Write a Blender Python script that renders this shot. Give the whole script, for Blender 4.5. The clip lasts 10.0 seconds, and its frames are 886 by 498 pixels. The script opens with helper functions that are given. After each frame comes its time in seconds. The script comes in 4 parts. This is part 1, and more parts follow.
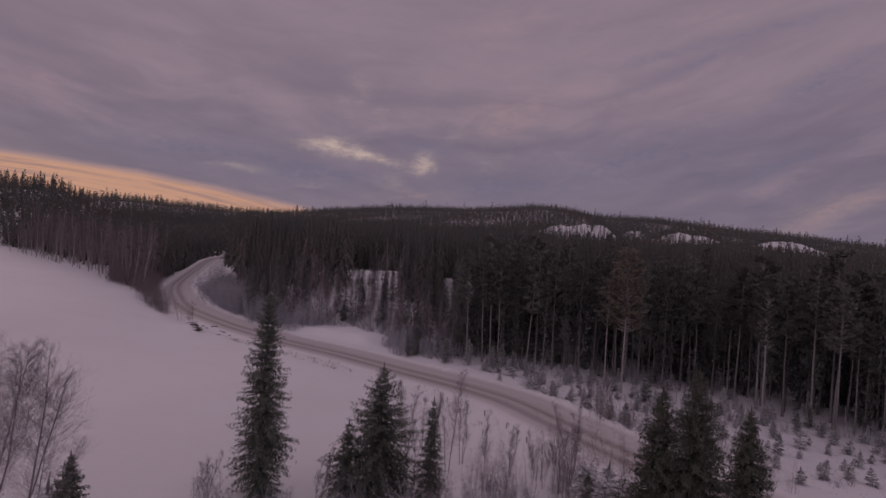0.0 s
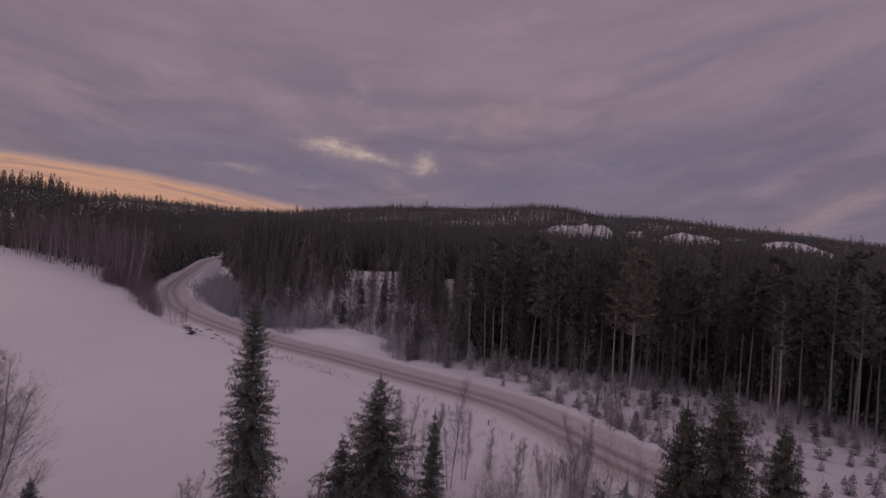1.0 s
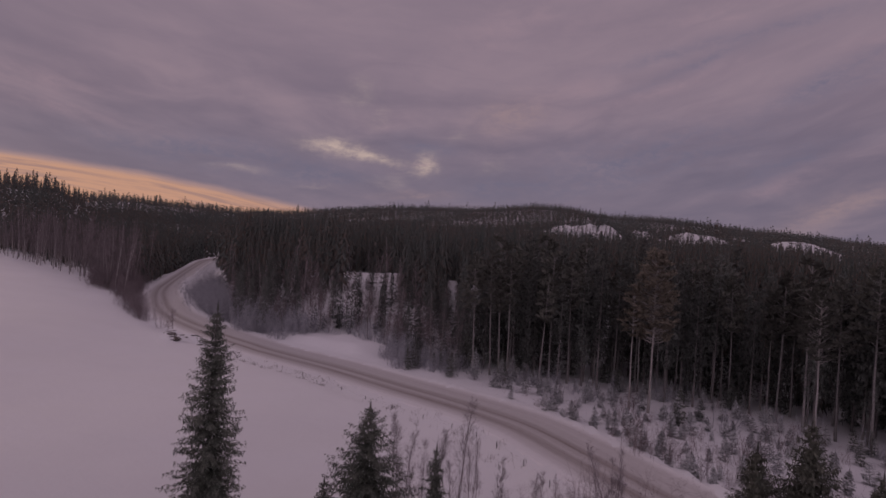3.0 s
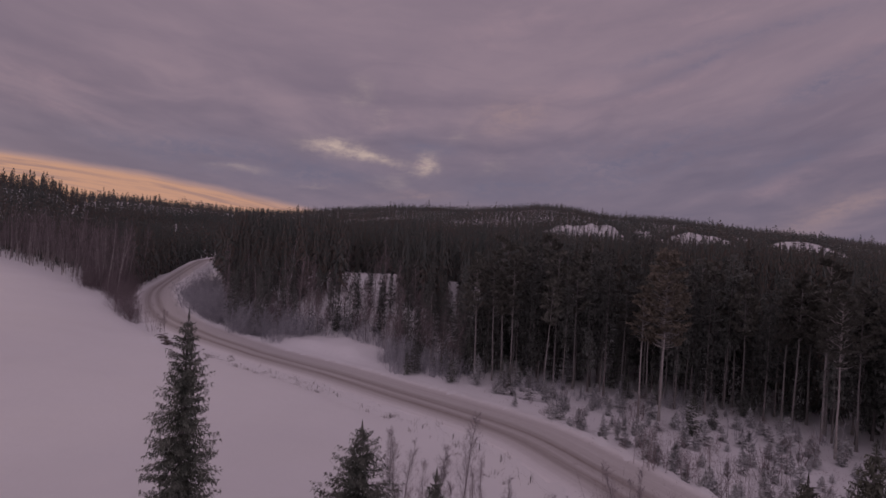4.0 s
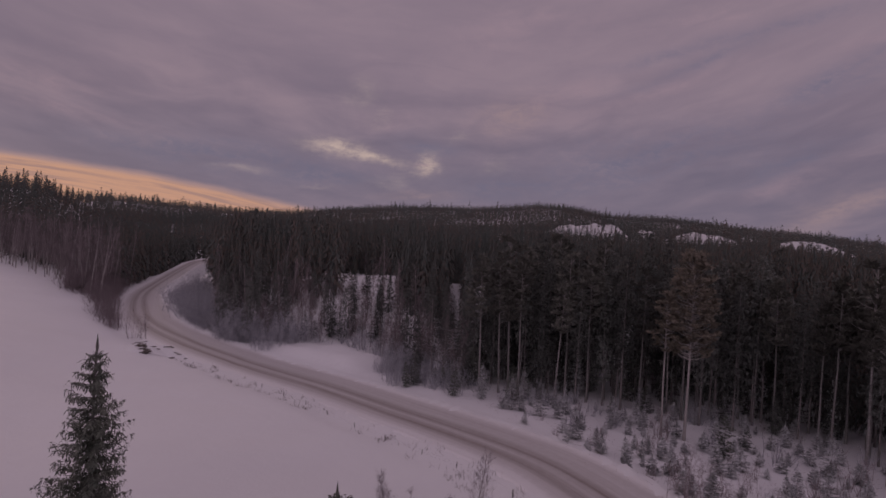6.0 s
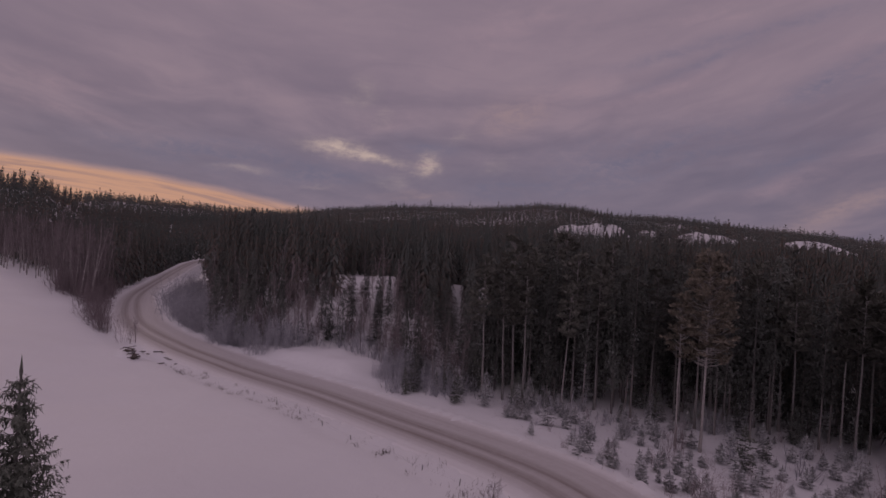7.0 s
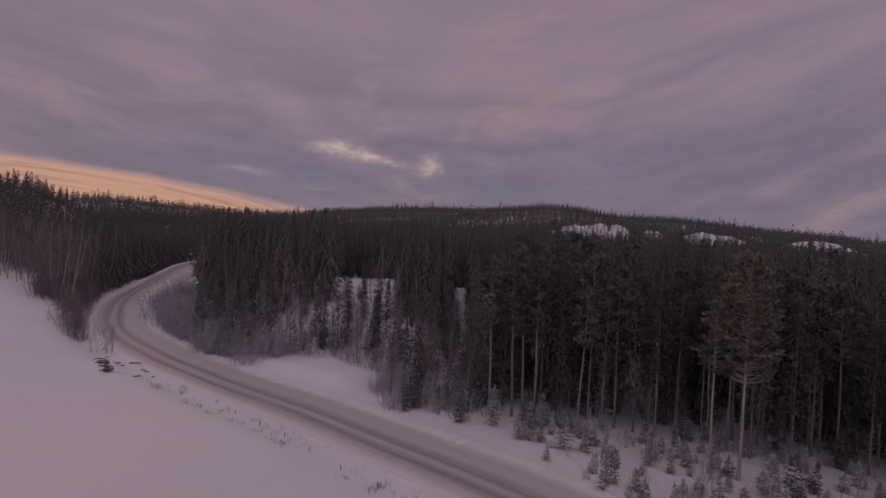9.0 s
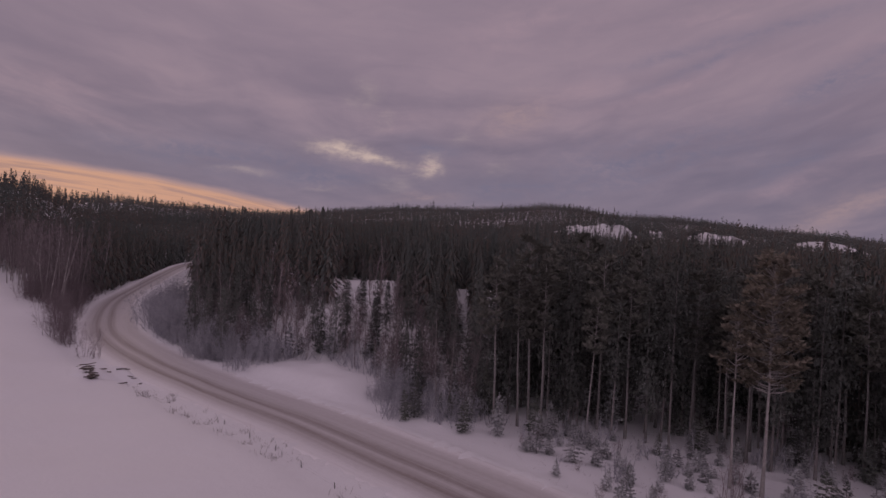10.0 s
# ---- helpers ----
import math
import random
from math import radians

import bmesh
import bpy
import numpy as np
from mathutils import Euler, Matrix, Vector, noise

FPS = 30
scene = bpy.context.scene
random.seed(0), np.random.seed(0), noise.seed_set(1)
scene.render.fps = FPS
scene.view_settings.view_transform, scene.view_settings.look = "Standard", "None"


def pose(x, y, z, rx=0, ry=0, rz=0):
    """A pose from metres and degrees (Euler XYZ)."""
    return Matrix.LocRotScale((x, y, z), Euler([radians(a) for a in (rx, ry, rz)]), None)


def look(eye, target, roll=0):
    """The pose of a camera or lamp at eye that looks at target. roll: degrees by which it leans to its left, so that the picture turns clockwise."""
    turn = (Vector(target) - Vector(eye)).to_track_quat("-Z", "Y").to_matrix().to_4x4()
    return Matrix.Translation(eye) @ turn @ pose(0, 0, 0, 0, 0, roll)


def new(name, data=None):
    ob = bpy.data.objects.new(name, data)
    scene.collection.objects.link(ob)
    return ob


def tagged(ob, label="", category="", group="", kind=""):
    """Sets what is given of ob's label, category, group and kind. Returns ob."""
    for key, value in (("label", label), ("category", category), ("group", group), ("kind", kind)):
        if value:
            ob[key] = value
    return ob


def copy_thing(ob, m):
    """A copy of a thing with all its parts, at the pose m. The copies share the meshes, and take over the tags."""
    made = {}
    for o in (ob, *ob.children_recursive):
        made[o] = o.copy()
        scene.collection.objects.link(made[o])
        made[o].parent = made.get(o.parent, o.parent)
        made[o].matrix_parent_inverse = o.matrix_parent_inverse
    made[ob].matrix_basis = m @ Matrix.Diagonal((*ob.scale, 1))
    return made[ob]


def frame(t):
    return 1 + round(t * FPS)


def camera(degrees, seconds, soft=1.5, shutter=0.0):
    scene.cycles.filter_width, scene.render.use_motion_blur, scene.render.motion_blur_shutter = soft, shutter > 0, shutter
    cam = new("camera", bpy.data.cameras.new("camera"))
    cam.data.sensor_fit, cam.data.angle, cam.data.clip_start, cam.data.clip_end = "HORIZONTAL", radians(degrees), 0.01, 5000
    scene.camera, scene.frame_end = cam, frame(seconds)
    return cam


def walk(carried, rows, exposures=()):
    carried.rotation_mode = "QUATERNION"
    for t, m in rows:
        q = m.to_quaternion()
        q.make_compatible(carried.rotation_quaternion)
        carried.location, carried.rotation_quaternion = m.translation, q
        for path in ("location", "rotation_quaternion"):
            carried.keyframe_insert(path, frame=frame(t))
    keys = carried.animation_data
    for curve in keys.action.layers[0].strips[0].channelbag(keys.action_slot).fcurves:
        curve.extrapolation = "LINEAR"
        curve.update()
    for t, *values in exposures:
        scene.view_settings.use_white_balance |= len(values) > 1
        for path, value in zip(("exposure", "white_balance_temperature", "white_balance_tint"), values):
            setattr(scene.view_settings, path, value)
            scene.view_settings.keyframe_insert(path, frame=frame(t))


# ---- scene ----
cam = camera(78.5, 10.0, soft=1.55)
METRES, EYE, TILT, LEAN, TURN = 34.0, 20.0, -3.5, 2.2, 0.0
ROWS = [
    (0.0, 0.0, 0.0, 0.0, -0.29, 3.06, -5.51),
    (0.5, -0.0009, 0.0464, 0.0034, -0.25, 3.06, -5.51),
    (1.0, -0.0018, 0.093, 0.0065, -0.21, 3.08, -5.47),
    (1.5, -0.0032, 0.1406, 0.0095, -0.17, 3.09, -5.46),
    (2.0, -0.004, 0.1883, 0.0122, -0.11, 3.09, -5.45),
    (2.5, -0.0042, 0.2364, 0.014, -0.06, 3.09, -5.45),
    (4.0, -0.0048, 0.3822, 0.0232, 0.06, 3.09, -5.45),
    (4.5, -0.0054, 0.4321, 0.0265, 0.09, 3.07, -5.44),
    (5.0, -0.0065, 0.483, 0.0301, 0.13, 3.06, -5.44),
    (5.5, -0.0072, 0.5341, 0.0337, 0.16, 3.07, -5.43),
    (7.0, -0.0123, 0.6874, 0.0436, 0.26, 3.09, -5.36),
    (7.5, -0.0141, 0.7391, 0.0469, 0.31, 3.09, -5.33),
    (8.0, -0.0153, 0.7903, 0.0503, 0.36, 3.11, -5.3),
    (8.5, -0.0176, 0.8422, 0.0532, 0.4, 3.12, -5.28),
    (9.0, -0.0196, 0.8948, 0.0558, 0.43, 3.16, -5.28),
    (9.5, -0.0218, 0.9469, 0.0581, 0.49, 3.16, -5.28),
    (10.0, -0.0227, 0.9977, 0.0612, 0.56, 3.2, -5.26),
]
walk(cam, [(t, pose(0.5, 0.8, EYE, TILT, LEAN, TURN) @ pose(METRES * x, METRES * y, METRES * z, 90 + pitch, roll, yaw)) for t, x, y, z, yaw, pitch, roll in ROWS],
     [(0, 0.0), (8.5, 0.0), (10.0, 0.17)])

# ---- world and sun ----
world = bpy.data.worlds.new("dusk_sky")
scene.world = world
world.use_nodes = True
WT = world.node_tree
WT.nodes.clear()


class Nodes:
    """Short hand for building node trees."""

    def __init__(self, tree):
        self.tree = tree

    def add(self, kind, **props):
        n = self.tree.nodes.new(kind)
        for k, v in props.items():
            if k == "operation":
                n.operation = v
            elif k == "blend":
                n.blend_type = v
            elif k == "data_type":
                n.data_type = v
        return n

    def put(self, socket, value):
        if isinstance(value, bpy.types.NodeSocket):
            self.tree.links.new(value, socket)
        elif isinstance(value, (tuple, list)) and len(value) == 3 and socket.type == "RGBA":
            socket.default_value = (*value, 1)
        else:
            socket.default_value = value

    def math(self, op, a, b=0.0, clamp=False):
        n = self.add("ShaderNodeMath", operation=op)
        n.use_clamp = clamp
        self.put(n.inputs[0], a)
        self.put(n.inputs[1], b)
        return n.outputs[0]

    def ramp(self, x, lo, hi):
        """Smooth step of x from lo to hi."""
        n = self.add("ShaderNodeMapRange")
        n.interpolation_type = "SMOOTHSTEP"
        self.put(n.inputs[0], x)
        n.inputs[1].default_value, n.inputs[2].default_value = lo, hi
        return n.outputs[0]

    def mix(self, f, a, b, blend="MIX"):
        n = self.add("ShaderNodeMixRGB", blend=blend)
        self.put(n.inputs[0], f)
        self.put(n.inputs[1], a)
        self.put(n.inputs[2], b)
        return n.outputs[0]

    def xyz(self, x, y, z=0.0):
        n = self.add("ShaderNodeCombineXYZ")
        for i, v in enumerate((x, y, z)):
            self.put(n.inputs[i], v)
        return n.outputs[0]

    def noise(self, vector, scale, detail=4.0, rough=0.55, distort=0.0, out=0):
        n = self.add("ShaderNodeTexNoise")
        if vector is not None:
            self.put(n.inputs["Vector"], vector)
        n.inputs["Scale"].default_value = scale
        n.inputs["Detail"].default_value = detail
        n.inputs["Roughness"].default_value = rough
        n.inputs["Distortion"].default_value = distort
        return n.outputs[out]


def build_sky():
    w = Nodes(WT)
    direction = w.add("ShaderNodeTexCoord").outputs["Generated"]
    sep = w.add("ShaderNodeSeparateXYZ")
    w.put(sep.inputs[0], direction)
    dx, dy, dz = sep.outputs
    deg = 180 / math.pi
    elev = w.math("MULTIPLY", w.math("ARCSINE", dz), deg)
    az = w.math("MULTIPLY", w.math("ARCTAN2", dx, dy), deg)

    def off(v, amount):
        return w.math("MULTIPLY", w.math("SUBTRACT", v, 0.5), amount)

    def channel(colour, k):
        n = w.add("ShaderNodeSeparateXYZ")
        w.put(n.inputs[0], colour)
        return n.outputs[k]

    # wind-drawn streaks: they fan out to both sides of the view
    east, west = w.math("MAXIMUM", az, 0.0), w.math("MINIMUM", az, 0.0)
    bow = w.math("ADD", w.math("MULTIPLY", w.math("MULTIPLY", east, east), 0.0050), w.math("MULTIPLY", w.math("MULTIPLY", west, west), 0.0016))
    level = w.math("SUBTRACT", elev, bow)
    drift = w.noise(w.xyz(w.math("MULTIPLY", az, 0.07), w.math("MULTIPLY", elev, 0.16), 4.4), 1.0, 3, 0.5, 0.0, 1)
    level_w = w.math("ADD", level, off(channel(drift, 0), 3.2))
    streaks = w.noise(w.xyz(w.math("MULTIPLY", az, 0.050), w.math("MULTIPLY", level_w, 0.26), 2.0), 1.0, 4, 0.45, 0.3)
    wisps = w.noise(w.xyz(w.math("MULTIPLY", az, 0.15), w.math("MULTIPLY", level_w, 0.55), 9.0), 1.0, 5, 0.5, 0.7)
    # soft heaps on a flat ceiling of cloud
    lift = w.math("ADD", w.math("MAXIMUM", dz, 0.0), 0.12)
    px, py = w.math("DIVIDE", dx, lift), w.math("DIVIDE", dy, lift)
    puffs = w.noise(w.xyz(w.math("MULTIPLY", px, 1.3), w.math("MULTIPLY", py, 0.85), 7.7), 1.3, 6, 0.56, 0.5)
    tone = w.math("ADD", w.math("MULTIPLY", streaks, 0.40), w.math("ADD", w.math("MULTIPLY", wisps, 0.25), w.math("MULTIPLY", puffs, 0.35)))
    base = w.mix(w.ramp(tone, 0.34, 0.64), SKY_DARK, SKY_LIGHT)
    base = w.mix(w.math("MULTIPLY", w.ramp(tone, 0.50, 0.70), 0.35), base, SKY_PINK)
    # paler towards the top, bluer and darker low down
    base = w.mix(w.math("MULTIPLY", w.ramp(elev, 9.0, 22.0), 0.62), base, SKY_LIGHT)
    low = w.math("SUBTRACT", 1.0, w.ramp(elev, 4.0, 15.0))
    base = w.mix(w.math("MULTIPLY", low, 0.42), base, SKY_LOW)
    # cloud masses: (azimuth, elevation, half width, half height, slope)
    wob = w.noise(w.xyz(w.math("MULTIPLY", az, 0.30), w.math("MULTIPLY", elev, 0.55), 6.0), 1.0, 5, 0.6, 0.0, 1)
    az_w = w.math("ADD", az, w.math("ADD", off(channel(drift, 1), 5.0), off(channel(wob, 0), 2.0)))
    el_w = w.math("ADD", elev, w.math("ADD", off(channel(drift, 2), 2.2), off(channel(wob, 1), 1.1)))
    curl = w.noise(w.xyz(w.math("MULTIPLY", az, 0.9), w.math("MULTIPLY", elev, 1.7), 8.0), 1.0, 5, 0.62, 0.3, 1)
    az_f = w.math("ADD", az, w.math("ADD", off(channel(wob, 0), 2.0), off(channel(curl, 0), 1.6)))
    el_f = w.math("ADD", elev, w.math("ADD", off(channel(wob, 1), 1.0), off(channel(curl, 1), 0.95)))
    body = w.math("ADD", w.math("MULTIPLY", wisps, 0.6), w.math("MULTIPLY", puffs, 0.4))

    def lay(base, rows, across, up, colour, power, soft):
        for a0, e0, wa, we, slope in rows:
            da = w.math("SUBTRACT", across, a0)
            de = w.math("SUBTRACT", w.math("SUBTRACT", up, e0), w.math("MULTIPLY", da, slope))
            q = w.math("ADD", w.math("POWER", w.math("ABSOLUTE", w.math("DIVIDE", da, wa)), 2.0),
                       w.math("POWER", w.math("ABSOLUTE", w.math("DIVIDE", de, we)), 2.0))
            f = w.math("MULTIPLY", w.math("EXPONENT", w.math("MULTIPLY", q, -0.8)), power)
            f = w.math("MULTIPLY", f, w.math("ADD", w.math("MULTIPLY", w.ramp(channel(curl, 2), 0.34, 0.62), 0.5), 0.5))
            if soft:
                f = w.math("MULTIPLY", f, w.math("ADD", w.math("MULTIPLY", w.ramp(body, 0.36, 0.62), 0.75), 0.25))
            base = w.mix(f, base, colour)
        return base

    base = lay(base, BLUE_BANDS, az_w, el_w, SKY_BLUE, 0.85, True)
    base = lay(base, ROSE_BANDS, az_w, el_w, SKY_ROSE, 0.55, True)
    base = lay(base, PEACH_BANDS, az_w, el_w, SKY_PEACH, 0.50, True)
    base = lay(base, CREAM_WISPS, az_f, el_f, SKY_CREAM, 0.55, True)
    base = lay(base, BRIGHT_GAPS, az_f, el_f, SKY_GAP, 0.95, False)
    base = lay(base, GAP_BARS, az_f, el_f, SKY_PINK, 0.75, False)
    # clear strip of afterglow over the western ridge
    reach = w.math("MAXIMUM", az, -42.0)
    top = w.math("SUBTRACT", w.math("SUBTRACT", w.math("MULTIPLY", w.math("MULTIPLY", reach, reach), -0.00362), w.math("MULTIPLY", reach, 0.3054)), 0.72)
    under = w.math("SUBTRACT", top, elev)
    ragged = w.noise(w.xyz(w.math("MULTIPLY", az, 0.16), w.math("MULTIPLY", under, 0.9)), 1.0, 5, 0.62)
    edge = w.math("ADD", under, off(ragged, 0.75))
    strip = w.math("MULTIPLY", w.ramp(edge, -0.35, 0.42), w.ramp(elev, -6.0, 1.0))
    strip = w.math("MULTIPLY", strip, w.ramp(az, -110.0, -60.0))
    fine = w.noise(w.xyz(w.math("MULTIPLY", az, 0.14), w.math("MULTIPLY", w.math("ADD", under, w.math("MULTIPLY", az, -0.012)), 2.6), 5.0), 1.0, 5, 0.6, 0.5)
    ember = w.mix(w.ramp(fine, 0.32, 0.58), GLOW_DEEP, GLOW_BRIGHT)
    ember = w.mix(w.math("SUBTRACT", 1.0, w.ramp(edge, 0.05, 0.75)), ember, GLOW_FRINGE)
    base = w.mix(strip, base, ember)
    # unseen sky behind the viewer, brightened as added fill light for the forest front
    base = w.mix(w.math("SUBTRACT", 1.0, w.ramp(dy, -0.75, 0.25)), base, SKY_FILL)
    # thinner cloud overhead lets more light through
    base = w.mix(w.ramp(elev, 30.0, 75.0), base, SKY_ZENITH)
    # the clear sky behind the cloud
    sky = w.add("ShaderNodeTexSky")
    sky.sky_type = "NISHITA"
    sky.sun_disc = False
    sky.sun_elevation, sky.sun_rotation = radians(SUN_UP), radians(SUN_AZ)
    clear = w.mix(1.0, sky.outputs[0], (0.012, 0.012, 0.012), "MULTIPLY")
    colour = w.mix(0.94, clear, base)
    bg = w.add("ShaderNodeBackground")
    w.put(bg.inputs[0], colour)
    bg.inputs[1].default_value = SKY_POWER
    out = w.add("ShaderNodeOutputWorld")
    w.tree.links.new(bg.outputs[0], out.inputs[0])


SUN_UP, SUN_AZ = 4.0, -38.0
SKY_POWER = 1.0
SKY_DARK, SKY_LIGHT, SKY_PINK = (0.176, 0.140, 0.193), (0.276, 0.206, 0.257), (0.36, 0.255, 0.29)
SKY_ZENITH, SKY_FILL = (0.345, 0.26, 0.325), (0.50, 0.39, 0.47)
SKY_BLUE, SKY_LOW = (0.155, 0.143, 0.212), (0.150, 0.138, 0.200)
SKY_ROSE, SKY_PEACH = (0.325, 0.228, 0.275), (0.385, 0.262, 0.262)
SKY_CREAM, SKY_GAP = (0.385, 0.300, 0.305), (0.53, 0.400, 0.365)
GLOW_DEEP, GLOW_BRIGHT, GLOW_FRINGE = (0.36, 0.220, 0.200), (0.54, 0.298, 0.215), (0.38, 0.248, 0.248)
BLUE_BANDS = [
    (-25.0, 7.6, 10.1, 1.9, -0.023),
    (19.7, 9.5, 9.6, 2.2, 0.155),
    (33.7, 9.9, 6.2, 0.75, 0.341),
    (35.3, 15.7, 4.0, 1.25, 0.381),
    (5.8, 6.2, 6.2, 1.28, 0.044),
    (25.6, 19.8, 8.7, 0.60, 0.161),
    (-13.4, 6.2, 5.1, 0.9, 0.037),
    (23.3, 17.7, 5.1, 0.55, 0.291),
    (-3.4, 10.1, 3.3, 1.1, -0.025),
]
ROSE_BANDS = [
    (-7.1, 12.5, 2.6, 0.9, 0.262),
    (21.3, 16.2, 7.3, 0.75, 0.281),
    (27.0, 22.6, 7.3, 2.0, 0.178),
    (37.1, 18.5, 2.6, 0.43, 0.10),
    (33.7, 8.2, 6.2, 0.70, 0.309),
    (-36.7, 12.3, 4.2, 1.1, 0.033),
    (-33.7, 9.6, 7.0, 0.55, -0.107),
    (7.4, 22.5, 6.9, 2.0, 0.145),
    (12.1, 16.6, 4.2, 1.0, 0.250),
]
PEACH_BANDS = [(6.2, 13.7, 3.0, 1.8, 0.219), (35.7, 5.4, 4.6, 1.2, 0.391), (-3.7, 4.9, 3.0, 0.5, 0.10)]
CREAM_WISPS = [
    (-9.8, 14.9, 1.3, 1.2, 0.094),
    (-7.6, 12.6, 0.9, 0.7, 0.3),
    (-4.5, 7.25, 1.4, 0.16, 0.086),
    (-6.6, 6.2, 1.6, 0.55, 0.104),
    (0.5, 11.2, 0.9, 0.42, 0.213),
    (4.7, 8.5, 1.1, 0.70, 0.162),
    (-13.9, 5.2, 1.3, 0.18, 0.130),
    (-21.6, 6.5, 2.4, 0.30, -0.044),
]
BRIGHT_GAPS = [(-12.4, 9.4, 2.2, 0.62, -0.03), (-8.6, 8.75, 2.6, 0.42, -0.153), (-2.5, 8.3, 0.95, 0.85, 0.05)]
GAP_BARS = [(-2.9, 8.35, 0.9, 0.14, 0.10)]
build_sky()

sun = new("sun", bpy.data.lights.new("sun", "SUN"))
sun.data.energy, sun.data.angle, sun.data.color = 0.5, radians(25), (1.0, 0.72, 0.55)
sun.matrix_world = look((0, 0, 0), (-math.sin(radians(SUN_AZ)), -math.cos(radians(SUN_AZ)), -math.tan(radians(9))))

# ---- materials ----


def material(name, colour_a, colour_b, scale, rough=0.9, bump=0.0, bump_scale=20.0, detail=5.0, per_object=0.0, island=0.0, spec=0.3, coords="Object"):
    m = bpy.data.materials.new(name)
    m.use_nodes = True
    w = Nodes(m.node_tree)
    bsdf = m.node_tree.nodes["Principled BSDF"]
    tc = w.add("ShaderNodeTexCoord").outputs[coords]
    f = w.ramp(w.noise(tc, scale, detail, 0.6), 0.3, 0.7)
    col = w.mix(f, colour_a, colour_b)
    col = w.mix(0.35, col, w.mix(w.noise(tc, scale * 0.13, 3), (0.5, 0.5, 0.5), (1, 1, 1)), "MULTIPLY") if detail > 3 else col
    for amount, node, socket in ((per_object, "ShaderNodeObjectInfo", "Random"), (island, "ShaderNodeNewGeometry", "Random Per Island")):
        if amount:
            r = w.add(node).outputs[socket]
            hsv = w.add("ShaderNodeHueSaturation")
            w.put(hsv.inputs["Value"], w.math("ADD", w.math("MULTIPLY", r, 2 * amount), 1 - amount))
            w.put(hsv.inputs["Hue"], w.math("ADD", w.math("MULTIPLY", w.math("FRACT", w.math("MULTIPLY", r, 17.3)), 0.05 * amount), 0.5 - 0.025 * amount))
            w.put(hsv.inputs["Color"], col)
            col = hsv.outputs[0]
    w.put(bsdf.inputs["Base Color"], col)
    bsdf.inputs["Roughness"].default_value = rough
    bsdf.inputs["Specular IOR Level"].default_value = spec
    if bump:
        b = w.add("ShaderNodeBump")
        b.inputs["Strength"].default_value = bump
        w.put(b.inputs["Height"], w.noise(tc, bump_scale, 6))
        w.tree.links.new(b.outputs[0], bsdf.inputs["Normal"])
    return m


def snow_material(name, tint=(0.79, 0.79, 0.81)):
    m = bpy.data.materials.new(name)
    m.use_nodes = True
    w = Nodes(m.node_tree)
    bsdf = m.node_tree.nodes["Principled BSDF"]
    tc = w.add("ShaderNodeTexCoord").outputs["Object"]
    broad = w.ramp(w.noise(tc, 0.035, 4, 0.55), 0.3, 0.7)
    drift = w.noise(tc, 0.45, 5, 0.6)
    col = w.mix(broad, tuple(0.94 * c for c in tint), tint)
    col = w.mix(w.math("MULTIPLY", w.ramp(drift, 0.5, 0.8), 0.15), col, (0.70, 0.70, 0.73))
    w.put(bsdf.inputs["Base Color"], col)
    bsdf.inputs["Roughness"].default_value = 0.75
    bsdf.inputs["Specular IOR Level"].default_value = 0.25
    b = w.add("ShaderNodeBump")
    b.inputs["Strength"].default_value = 0.35
    b.inputs["Distance"].default_value = 0.3
    w.put(b.inputs["Height"], w.math("ADD", w.noise(tc, 0.5, 5), w.math("MULTIPLY", w.noise(tc, 4.0, 3), 0.15)))
    w.tree.links.new(b.outputs[0], bsdf.inputs["Normal"])
    return m


